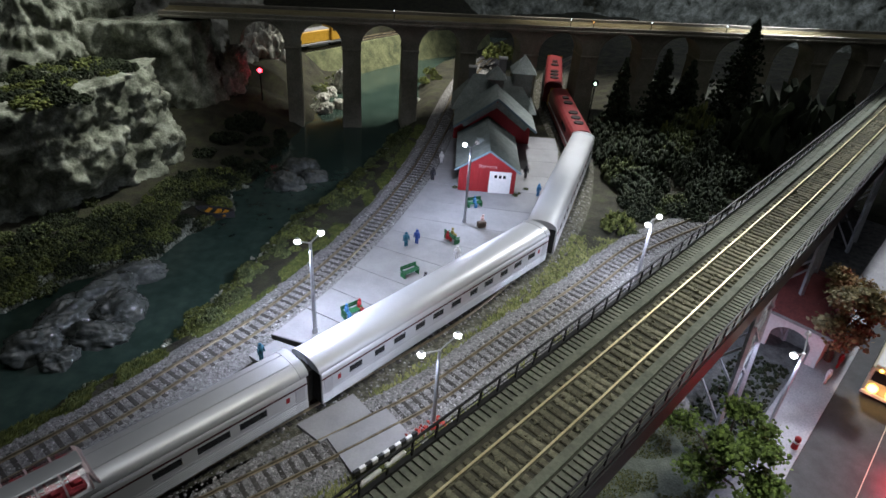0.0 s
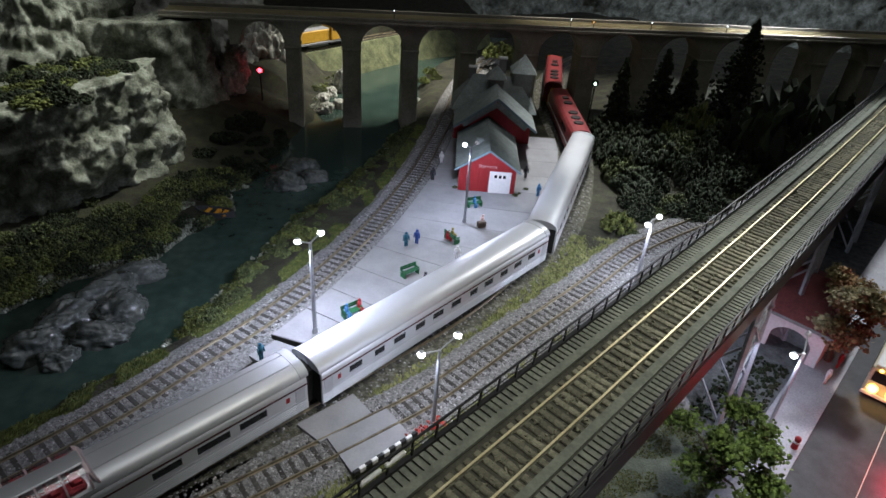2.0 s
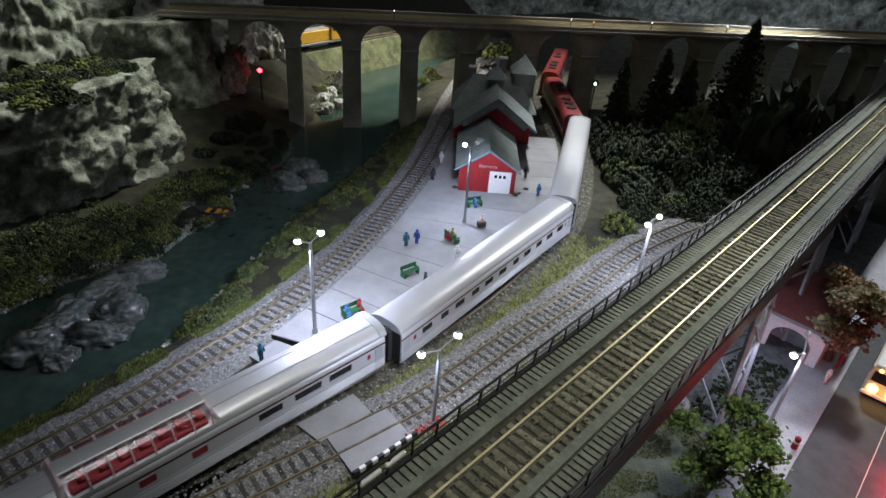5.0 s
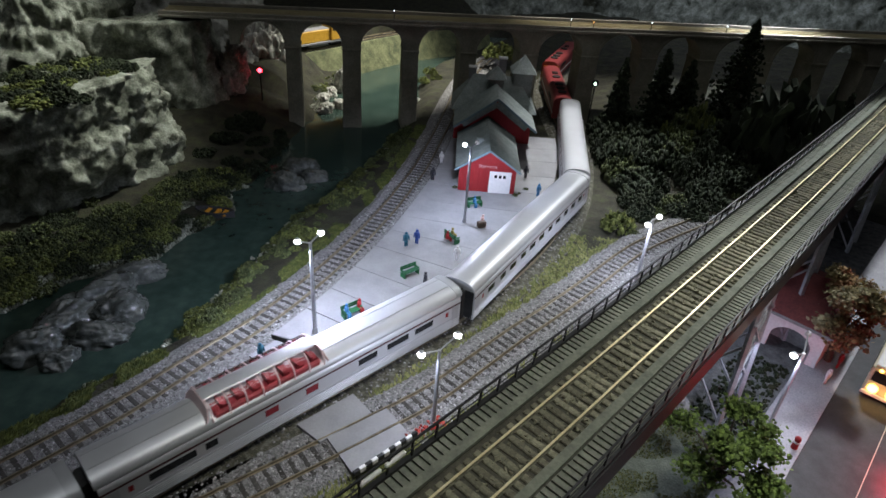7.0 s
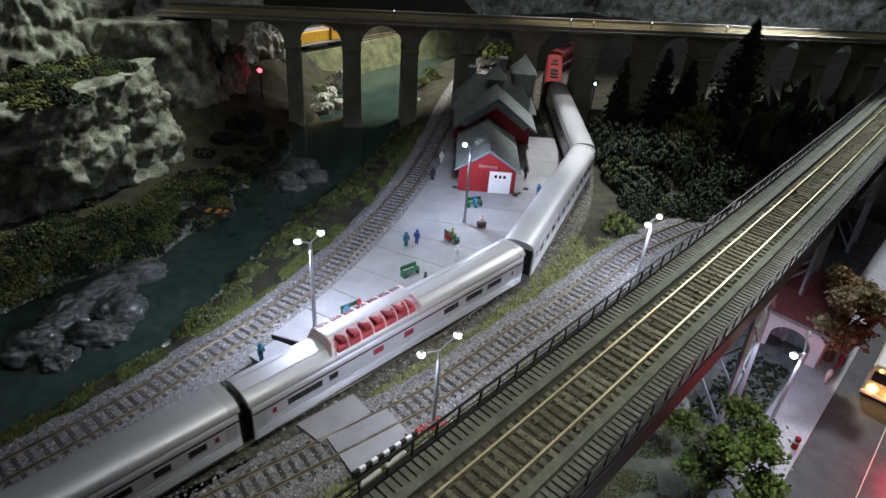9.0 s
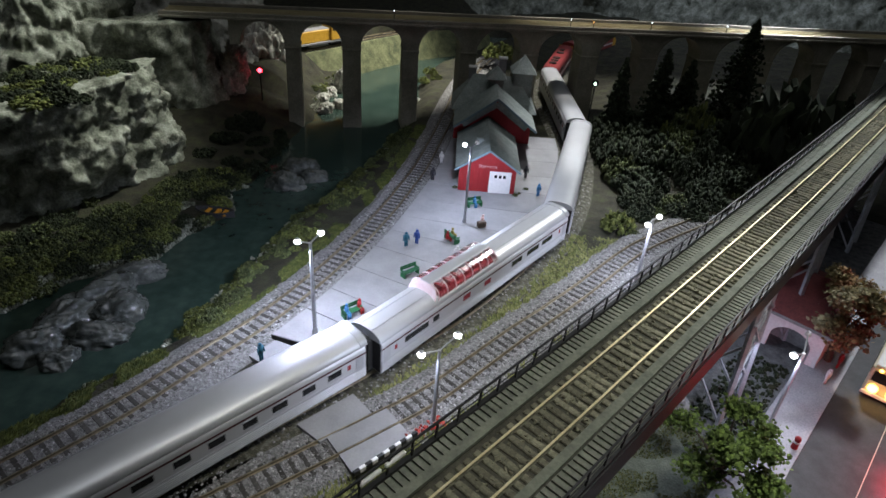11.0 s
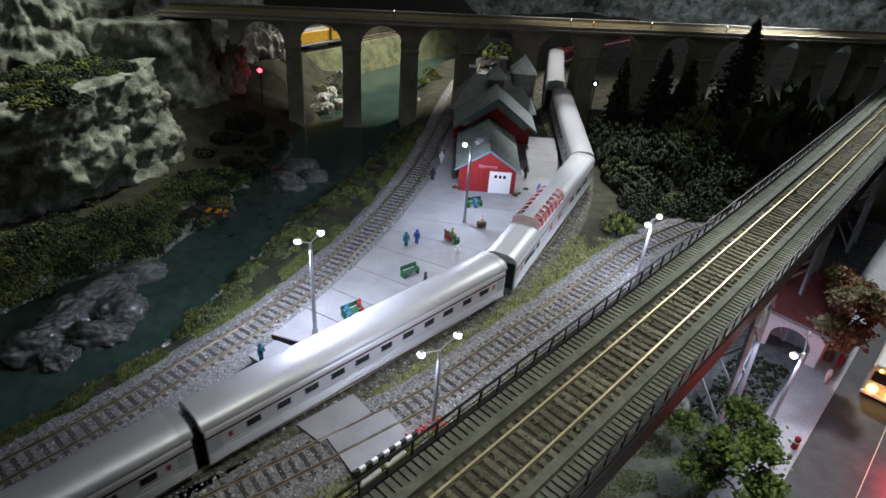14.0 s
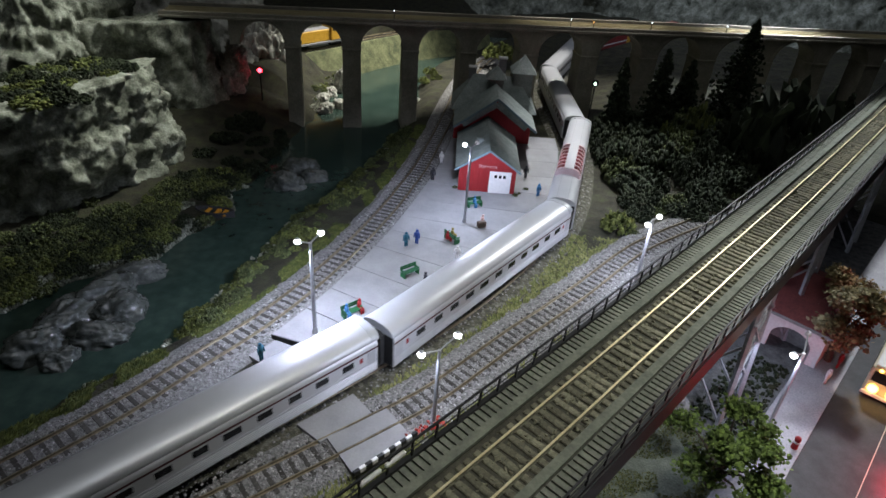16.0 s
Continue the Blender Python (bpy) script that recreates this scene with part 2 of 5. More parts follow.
def prism(points, x0, x1, axis="x"):
    """A closed outline extruded along an axis; points are (y, z) for x and (x, z) for y."""
    n = len(points)
    if axis == "x":
        vs = [(x0, a, b) for a, b in points] + [(x1, a, b) for a, b in points]
    else:
        vs = [(a, x0, b) for a, b in points] + [(a, x1, b) for a, b in points]
    return from_lists(vs, [tuple(range(n)), tuple(range(2 * n - 1, n - 1, -1))] + [(i, (i + 1) % n, n + (i + 1) % n, n + i) for i in range(n)])


def spline(points, step=1.0):
    """A smooth line through plan points, at even steps."""
    p = [np.array(q, float) for q in points]
    p = [2 * p[0] - p[1]] + p + [2 * p[-1] - p[-2]]
    out = []
    for a, b, c, d in zip(p, p[1:], p[2:], p[3:]):
        for u in np.arange(0, 1, 1 / 24):
            out.append(0.5 * (2 * b + (c - a) * u + (2 * a - 5 * b + 4 * c - d) * u**2 + (-a + 3 * b - 3 * c + d) * u**3))
    out = np.array(out + [p[-2]])
    s = np.r_[0, np.cumsum(np.hypot(*np.diff(out[:, :2], axis=0).T))]
    k = np.arange(0, s[-1], step)
    return np.array([np.interp(k, s, out[:, i]) for i in range(out.shape[1])]).T


def normals(path):
    d = np.gradient(path[:, :2], axis=0)
    d /= np.hypot(d[:, 0], d[:, 1])[:, None]
    return d, np.stack([d[:, 1], -d[:, 0]], 1)


def sweep(path, profile, z=0.0, closed=True):
    """A profile of (offset to the right, height) along a plan line."""
    d, n = normals(path)
    k = len(profile)
    vs = [(path[i, 0] + n[i, 0] * o, path[i, 1] + n[i, 1] * o, (path[i, 2] if path.shape[1] > 2 else z) + h) for i in range(len(path)) for o, h in profile]
    fs = []
    for i in range(len(path) - 1):
        for j in range(k if closed else k - 1):
            fs.append((i * k + j, i * k + (j + 1) % k, (i + 1) * k + (j + 1) % k, (i + 1) * k + j))
    if closed:
        fs += [tuple(range(k)), tuple(range((len(path) - 1) * k, len(path) * k))]
    return from_lists(vs, fs)


PHI = (1 + 5**0.5) / 2
ICO_V = [Vector(v).normalized() for v in ((-1, PHI, 0), (1, PHI, 0), (-1, -PHI, 0), (1, -PHI, 0), (0, -1, PHI), (0, 1, PHI), (0, -1, -PHI), (0, 1, -PHI), (PHI, 0, -1), (PHI, 0, 1), (-PHI, 0, -1), (-PHI, 0, 1))]
ICO_F = [(0, 11, 5), (0, 5, 1), (0, 1, 7), (0, 7, 10), (0, 10, 11), (1, 5, 9), (5, 11, 4), (11, 10, 2), (10, 7, 6), (7, 1, 8), (3, 9, 4), (3, 4, 2), (3, 2, 6), (3, 6, 8), (3, 8, 9), (4, 9, 5), (2, 4, 11), (6, 2, 10), (8, 6, 7), (9, 8, 1)]


def lumps(bm, rng, count, place, r0, r1, sub=1, rough=0.35):
    """Many small uneven foam clumps; place() gives each one's middle."""
    for _ in range(count):
        x, y, z = place()
        r = rng.uniform(r0, r1)
        m = Euler((rng.uniform(0, 6), rng.uniform(0, 6), 0)).to_matrix() @ Matrix.Diagonal((r, r * rng.uniform(0.6, 1), r * rng.uniform(0.55, 0.95)))
        c = Vector((x, y, z))
        v = [bm.verts.new(c + m @ k + Vector((rng.uniform(-1, 1), rng.uniform(-1, 1), rng.uniform(-1, 1))) * r * rough) for k in ICO_V]
        for f in ICO_F:
            bm.faces.new([v[k] for k in f])
    return bm

# ---- plan ----
LEFT = spline([(-47, 3), (-35.5, 14.5), (-26.7, 25), (-22.4, 30.5), (-19.6, 35), (-15.4, 41.7), (-12.1, 48.9), (-9.4, 56.2), (-6.9, 64.7), (-5.4, 71), (-3.9, 78), (-1.9, 92), (-0.6, 103), (0.6, 113), (2.6, 125), (6, 138), (11, 150)], 1.0)
MID = spline([(-32, 6), (-22, 15.6), (-13.5, 23), (-7.5, 27.9), (-4, 30.8), (-0.1, 34.2), (3, 37.7), (7, 42.4), (9.9, 45.5), (14.4, 50.6), (20.5, 58), (24.8, 62.1), (32.8, 68.2), (42, 73), (55, 78)], 1.0)
TRAIN_POINTS = [(-80, -48), (-70.6, -37.2), (-61.2, -26.2), (-51.95, -15.31), (-42.73, -4.46), (-33.38, 6.29), (-23.96, 16.9), (-14.69, 27.19), (-5.29, 37.11), (1.95, 45.07), (9.91, 57.05), (15.12, 69.44), (18.19, 83.45), (18.7, 93.17), (18.2, 105.82), (18.3, 117.5), (20.9, 131.5), (26.3, 144.6), (34, 156), (44, 167), (55, 177), (67, 186), (80, 194)]
TRAIN = spline(TRAIN_POINTS, 0.5)
S_ZERO = 0.5 * int(np.argmin(np.hypot(TRAIN[:, 0] + 51.95, TRAIN[:, 1] + 15.31)))
B0, BD = np.array([6.607, 23.225]), np.array([0.667, 0.745])
BN = np.array([0.745, -0.667])
BZ = 11.97
BRIDGE = np.array([B0 + BD * k + BN * (0.89 - 1.6e-4 * k * k) for k in np.arange(-45, 150, 1.0)])
RIVER_R = ([-40, 29.3, 34.1, 41, 50.1, 62.4, 74.2, 87.2, 100, 111, 130, 139, 155, 175], [-72, -31, -28.4, -23.7, -21.8, -19.3, -14.8, -10.6, -9, -8.4, -8, -6, 3, 14])
RIVER_L = ([-40, 20, 42.2, 48.1, 53.2, 58.2, 64.3, 70, 72.2, 80, 90, 100, 106, 117, 132, 144, 152, 175], [-110, -60, -39.7, -36.3, -30.1, -29.1, -25.3, -28, -25.7, -26, -25, -23, -23.4, -23, -20.8, -13, -6, 8])
TOWN = -4.0


def ease(t):
    t = min(1.0, max(0.0, t))
    return t * t * (3 - 2 * t)


def height(x, y):
    """The lie of the land."""
    wob = noise.noise((x * 0.35, y * 0.35, 3)) * 0.9
    xr, xl = np.interp(y, *RIVER_R) + wob, np.interp(y, *RIVER_L) + wob * 1.2
    if x > xr:
        h = -3.0 + 2.35 * ease((x - xr + 0.6) / 5.0)
    elif x < xl:
        d = xl - x
        h = -3.0 + 1.2 * ease((d + 0.6) / 3) + (0.5 + 2.5 * ease((y - 78) / 14)) * ease(d / 14) + (3.2 * ease((d - 1) / 9) if y > 104 else 0)
    else:
        h = -3.0 - 1.0 * ease(min(x - xl, xr - x) / 2)
    w = (x - B0[0]) * BN[0] + (y - B0[1]) * BN[1]
    if w > -9.5:
        h += (TOWN - 0.1 - h) * ease((w + 9.5) / 3.0)
    elif x > 24 and y > 62:
        h += 1.6 * ease((x - 26) / 14) * ease((y - 74) / 14)
    return h


# ---- ground and water ----


def build_ground():
    xs, ys = np.arange(-120, 131, 1.0), np.arange(-50, 241, 1.0)
    vs = []
    for y in ys:
        for x in xs:
            h = height(x, y)
            rough = 0.0 if min(np.hypot(TRAIN[::8, 0] - x, TRAIN[::8, 1] - y).min(), np.hypot(MID[::4, 0] - x, MID[::4, 1] - y).min(), np.hypot(LEFT[::4, 0] - x, LEFT[::4, 1] - y).min()) < 4 or h < TOWN + 0.3 else 1.0
            vs.append((x, y, h + rough * 0.35 * noise.fractal((x * 0.5, y * 0.5, 1), 0.8, 2.0, 3)))
    nx = len(xs)
    fs = [(j * nx + i, j * nx + i + 1, (j + 1) * nx + i + 1, (j + 1) * nx + i) for j in range(len(ys) - 1) for i in range(nx - 1)]
    me = bpy.data.meshes.new("ground")
    me.from_pydata([(a * C, b * C, c * C) for a, b, c in vs], [], fs)
    me.materials.append(M["soil"])
    me.shade_smooth()
    tagged(new("ground", me), "dark earth ground of the model landscape", "ground", kind="structure")


build_ground()
tagged(part("water", from_lists([(-115, -45, -2.5), (-70, -45, -2.5), (-24, 29.3, -2.5), (-14, 62, -2.5), (-4, 100, -2.5), (20, 175, -2.5), (-115, 175, -2.5)], [(0, 1, 2, 3, 4, 5, 6)]), "water"), "still dark green river water with glossy surface", "water", kind="structure")


def build_wall(name, x0, x1, y0, y1, z0, z1, label):
    tagged(part(name, slab(x0, x1, y0, y1, z0, z1), "wall"), label, "wall", kind="structure")


build_wall("wall_north", -125, 135, 240, 243, -60, 190, "dark wall behind the model layout")
build_wall("wall_west", -125, -122, -150, 240, -60, 190, "dark side wall of the unlit room")
build_wall("wall_east", 132, 135, -150, 240, -60, 190, "dark side wall of the unlit room")
build_wall("wall_south", -125, 135, -153, -150, -60, 190, "dark wall behind the viewer")
build_wall("floor", -125, 135, -150, 240, -63, -60, "dark floor of the room")
# Unseen; given pale plaster so it bounces fill light onto the layout.
tagged(part("ceiling", slab(-125, 135, -150, 240, 190, 193), "plaster"), "unseen pale ceiling added to bounce light onto the layout", "ceiling", kind="structure")

# ---- rock ----


CLIFFS = {}


def rock_wall(name, base, tops, z0, label, mat="rock", lean=0.25, plateau=14.0, amp=1.0, step=0.4, rows=90, seed=0.0, category="cliff"):
    """A cliff along a plan line: up the face, then back over its top."""
    path = spline([(*p, t) for p, t in zip(base, tops)], step)
    d, n = normals(path)
    vs = []
    for i in range(len(path)):
        for j in range(rows):
            v = j / (rows - 1)
            h = path[i, 2]
            up, back = min(1.0, v / 0.68), max(0.0, (v - 0.68) / 0.32)
            inw = lean * (h - z0) * up + plateau * back
            q = Vector((path[i, 0] - n[i, 0] * inw, path[i, 1] - n[i, 1] * inw, z0 + (h - z0) * up - 1.5 * back * back))
            s = q + Vector((seed, seed, seed))
            crag = Vector((s.x * 0.42, s.y * 0.42, s.z * 0.2))
            a = noise.fractal(s * 0.11, 0.9, 2.0, 3) * 2.6 + (noise.ridged_multi_fractal(crag, 0.75, 2.2, 6, 1.0, 2.0) - 1.0) * 1.0 + noise.fractal(Vector((s.x * 1.9, s.y * 1.9, s.z * 1.2)), 0.6, 2.0, 4) * 0.34
            a -= 1.3 * abs(noise.noise(Vector((s.x * 0.55, s.y * 0.55, s.z * 0.3))))
            strata = noise.noise((s.x * 0.08, s.y * 0.08, s.z * 0.9)) * 0.3
            a = (a + strata) * amp
            out = Vector((n[i, 0], n[i, 1], 0)) * (1 - 0.75 * back) + Vector((0, 0, 0.25 + 0.6 * back))
            vs.append(q + out * a)
    fs = [(i * rows + j, (i + 1) * rows + j, (i + 1) * rows + j + 1, i * rows + j + 1) for i in range(len(path) - 1) for j in range(rows - 1)]
    me = bpy.data.meshes.new(name)
    me.from_pydata([v * C for v in vs], [], fs)
    me.materials.append(M[mat])
    me.shade_smooth()
    CLIFFS[name] = np.array([v[:] for v in vs])
    return tagged(new(name, me), label, category, kind="structure")


rock_wall("cliff_front", [(-95, 40), (-72, 46), (-58, 50), (-49.5, 53.4), (-44.4, 57.4), (-41, 62), (-38.3, 68), (-38.6, 77), (-44, 88)], [10, 10.4, 10.6, 10.8, 11, 11.4, 11.8, 11.2, 9], -3, "weathered grey rock cliff with mossy flat top", seed=3, lean=0.04, amp=0.85)
rock_wall("cliff_back", [(-98, 64), (-82, 70), (-66, 74), (-57, 76), (-50, 81), (-45.5, 89), (-45, 99), (-50, 112)], [30, 30, 31, 29, 26, 22, 18, 15], -3, "tall jagged grey rock cliff behind the river", seed=11, lean=0.5, amp=1.2, plateau=20)
rock_wall("cliff_abutment", [(-56, 86), (-46, 88), (-40, 90.5), (-36.8, 95), (-39, 104)], [13.2, 13.4, 13.6, 13.4, 12.5], -3, "dark rock mass under the end of the viaduct", seed=17, lean=0.12, amp=0.6, plateau=9, rows=60)
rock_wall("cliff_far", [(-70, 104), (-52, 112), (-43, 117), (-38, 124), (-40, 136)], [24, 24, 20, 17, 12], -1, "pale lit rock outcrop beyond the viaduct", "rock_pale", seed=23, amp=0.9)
rock_wall("cliff_north", [(-110, 170), (-70, 188), (-30, 196), (0, 200), (30, 205), (58, 196), (90, 178), (125, 160)], [30, 34, 36, 34, 36, 40, 40, 34], -4, "dim rock face at the back of the layout", seed=31, step=1.2, rows=40, amp=1.4)


def boulder(x, y, z, r, sx, sy, sz, turn, seed, mat, label, crag=1.0):
    bm = bmesh.new()
    bmesh.ops.create_icosphere(bm, subdivisions=5, radius=1)
    for v in bm.verts:
        s = v.co * 1.6 + Vector((seed, 0, seed))
        k = 1 + 0.3 * noise.noise(s * 0.7) + crag * (0.2 * noise.fractal(s, 0.9, 2, 3) + 0.16 * (noise.ridged_multi_fractal(s * 1.4, 0.9, 2, 4, 1, 2) - 1)) + 0.025 * noise.fractal(s * 4, 0.8, 2, 3)
        v.co = Vector((v.co.x * sx, v.co.y * sy, v.co.z * sz)) * r * k
    ob = part("boulder", bm, mat, smooth=True, at=cm(x, y, z, 0, 0, turn))
    return tagged(ob, label, "rock", "river rocks")


for i, (x, y, r, sx, sy, sz, turn) in enumerate([(-33.6, 38.2, 2.5, 1.1, 0.8, 0.75, 40), (-31.2, 36.9, 1.6, 1.0, 0.8, 0.7, 30), (-29.4, 40.2, 2.3, 1.3, 0.7, 0.6, 10), (-29.6, 43.8, 2.2, 1.2, 0.9, 0.75, 50), (-31.9, 45.6, 2.6, 1.3, 0.75, 0.7, 55), (-30.9, 49.4, 2.2, 1.4, 0.8, 0.7, 40), (-33.5, 42.4, 2.4, 1.3, 0.8, 0.7, 60), (-29.8, 50.4, 1.5, 1.2, 0.8, 0.8, 30), (-32.8, 47.6, 1.7, 1.3, 0.8, 0.6, 60), (-21.6, 73.0, 2.2, 1.2, 0.8, 0.75, 0), (-21.0, 78.2, 2.2, 1.2, 0.9, 0.8, 30), (-18.6, 76.0, 1.6, 1.3, 0.9, 0.7, 20)]):
    boulder(x, y, -2.5, r * 0.95, sx, sy, sz * 1.15, turn, i * 5.3, "river_rock", "wet dark grey boulder in the river", 0.75)
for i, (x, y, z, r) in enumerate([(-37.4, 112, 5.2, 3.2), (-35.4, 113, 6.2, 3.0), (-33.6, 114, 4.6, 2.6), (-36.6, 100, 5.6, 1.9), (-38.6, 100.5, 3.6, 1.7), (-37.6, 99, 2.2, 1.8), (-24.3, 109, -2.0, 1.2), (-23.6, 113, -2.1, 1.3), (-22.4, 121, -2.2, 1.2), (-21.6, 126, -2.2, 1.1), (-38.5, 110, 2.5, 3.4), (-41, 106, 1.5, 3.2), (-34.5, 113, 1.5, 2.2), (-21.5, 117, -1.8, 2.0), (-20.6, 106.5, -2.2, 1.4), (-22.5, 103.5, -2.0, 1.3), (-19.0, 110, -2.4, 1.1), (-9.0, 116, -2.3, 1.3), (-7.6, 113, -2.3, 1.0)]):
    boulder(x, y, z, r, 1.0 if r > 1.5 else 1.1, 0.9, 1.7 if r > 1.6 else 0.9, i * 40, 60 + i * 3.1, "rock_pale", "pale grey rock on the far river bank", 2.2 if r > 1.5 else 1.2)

# ---- tracks ----


def build_track(name, path, label, bed="ballast", width=2.75, tie_mat="tie", spacing=0.86, z=0.0, gauge=1.78):
    t = thing(name, pose(0, 0, z * C), label, "railway track")
    for side in (-1, 1):
        o = side * gauge / 2
        part("rail", sweep(path, [(o - 0.11, -0.24), (o - 0.04, -0.18), (o - 0.03, -0.06), (o - 0.055, -0.03), (o - 0.055, 0), (o + 0.055, 0), (o + 0.055, -0.03), (o + 0.03, -0.06), (o + 0.04, -0.18), (o + 0.11, -0.24)]), "rail", t, "worn steel rail")
    d, n = normals(path)
    s = np.r_[0, np.cumsum(np.hypot(*np.diff(path[:, :2], axis=0).T))]
    rng = random.Random(name)
    first = None
    for k in np.arange(1, s[-1] - 1, spacing):
        x, y = np.interp(k, s, path[:, 0]), np.interp(k, s, path[:, 1])
        a = math.degrees(math.atan2(np.interp(k, s, d[:, 1]), np.interp(k, s, d[:, 0]))) + rng.uniform(-1.5, 1.5)
        m = cm(x, y, -0.36 + rng.uniform(-0.01, 0.01), 0, 0, a)
        if first is None:
            first = part("tie", slab(-0.16, 0.16, -width / 2, width / 2, -0.12, 0.12, bevel=0.02), tie_mat, t, "weathered wooden tie", at=m)
        else:
            again(first, m)
    if bed:
        tagged(part("track_bed", sweep(path, [(-4.2, -1.2), (-2.2, -0.3), (2.2, -0.3), (4.2, -1.2)], z), bed), "grey crushed stone ballast bed under rails", "ballast", kind="structure")
        st = from_lists(*stones(path, rng, {"siding_track": 5200, "main_track": 6000}.get(name, 9000), z))
        tagged(part("ballast_stones", st, "stone"), "loose grey ballast stones between the ties", "ballast", kind="stuff")
    return t


def stones(path, rng, count, z):
    d, n = normals(path)
    vs, fs = [], []
    lo = int(len(path) * 0.15)
    for _ in range(count):
        i = rng.randrange(lo, len(path))
        o = max(-3.4, min(3.4, rng.gauss(0, 1.7)))
        if abs(abs(o) - 0.89) < 0.14:
            continue
        k = rng.uniform(0, 1)
        x, y = path[i, 0] + n[i, 0] * o + d[i, 0] * k, path[i, 1] + n[i, 1] * o + d[i, 1] * k
        h = z - 0.30 - max(0, abs(o) - 2.2) * 0.44
        r = rng.uniform(0.07, 0.15)
        a = rng.uniform(0, 6.3)
        b = len(vs)
        for q in range(4):
            vs.append((x + r * math.cos(a + q * 1.57) * rng.uniform(0.7, 1.2), y + r * math.sin(a + q * 1.57) * rng.uniform(0.7, 1.2), h + rng.uniform(-0.02, 0.05)))
        vs.append((x + rng.uniform(-0.03, 0.03), y, h + r * rng.uniform(0.6, 1.1)))
        fs += [(b, b + 1, b + 4), (b + 1, b + 2, b + 4), (b + 2, b + 3, b + 4), (b + 3, b, b + 4)]
    return vs, fs


build_track("siding_track", LEFT, "rusty railway track curving along the river")
build_track("main_track", TRAIN[::2], "railway track under the silver train", "verge")
build_track("branch_track", MID, "railway track crossing the road and curving away")


# ---- viaduct ----
VA = math.degrees(math.atan(0.19))
VIADUCT = cm(0, 100.3, 0, 0, 0, VA)


def build_viaduct():
    t = thing("viaduct", VIADUCT, "long grey concrete arch viaduct carrying tracks", "viaduct")
    centres = [-40.2, -30.6, -21.8, -12.3, -3.05, 6.7, 17.2, 27.8, 38.5, 49.4, 60.4, 71.4, 82.4]
    edges = [-45.0] + [(p + q) / 2 for p, q in zip(centres, centres[1:])] + [88.0]
    depth, top, spring = 4.2, 15.0, 10.5
    for c, e0, e1 in list(zip(centres, edges, edges[1:]))[1:]:
        # one bay: the wall over an arch, from pier middle to pier middle
        rad = 0.36 * (e1 - e0)
        rise = 3.5 / rad
        outline = [(e0, spring), (c - rad, spring)]
        outline += [(c - rad * math.cos(a), spring + rise * rad * math.sin(a)) for a in np.linspace(0, math.pi, 17)[1:-1]]
        outline += [(c + rad, spring), (e1, spring), (e1, top - 0.9), (e0, top - 0.9)]
        part("arch", prism(outline, 0, depth, "y"), "viaduct", t)
        ring = [(c - rad * math.cos(a), spring + rise * rad * math.sin(a)) for a in np.linspace(0, math.pi, 17)]
        ring += [(c - (rad + 0.4) * math.cos(a), spring + (rise * rad + 0.4) * math.sin(a)) for a in np.linspace(math.pi, 0, 17)]
        part("arch_ring", prism(ring, -0.1, 0.1, "y"), "viaduct", t)
    for i, x in list(enumerate(edges[1:-1]))[1:]:
        wl = centres[i] + 0.36 * (edges[i + 1] - edges[i])
        wr = centres[i + 1] - 0.36 * (edges[i + 2] - edges[i + 1])
        bm = slab(wl, wr, -0.01, depth - 0.01, -5, spring - 0.002)
        for v in bm.verts:
            if v.co.z < 0:
                v.co.x = x + (v.co.x - x) * 1.1
                v.co.y += -0.25 if v.co.y < 2 else 0.25
        pier = part("pier", bm, "viaduct", t)
        part("pier_cap", slab(wl - 0.15, wr + 0.15, -0.18, depth + 0.18, spring - 0.4, spring - 0.12, bevel=0.06), "viaduct", pier)
    x0, x1 = -45, 88
    part("cornice", slab(x0, x1, -0.35, 0.25, top - 0.9, top - 0.55, bevel=0.05), "viaduct", t)
    part("parapet", slab(x0, x1, -0.2, 0.2, top - 0.55, top, bevel=0.05), "viaduct", t)
    part("parapet", slab(x0, x1, 6.9, 7.3, top - 0.55, top, bevel=0.05), "viaduct", t)
    part("deck", slab(x0, x1, 0.25, 6.9, top - 0.9, top - 0.7), "ballast", t)
    for o in (0.9, 2.68, 4.2, 5.98):
        part("rail", slab(x0, x1, o - 0.06, o + 0.06, top - 0.7, top - 0.35), "rail_top", t, "bright polished rail")
    return t


build_viaduct()

# ---- steel bridge ----


def box_into(bm, at, yaw, a, b, h):
    """A plain box at a plan turn, added to a mesh without operators."""
    q = Matrix.Translation(at) @ Matrix.Rotation(radians(yaw), 4, "Z")
    v = [bm.verts.new(q @ Vector((x, y, z))) for x in (-a, a) for y in (-b, b) for z in (-h, h)]
    for f in ((0, 1, 3, 2), (4, 6, 7, 5), (0, 4, 5, 1), (2, 3, 7, 6), (0, 2, 6, 4), (1, 5, 7, 3)):
        bm.faces.new([v[k] for k in f])
    return bm


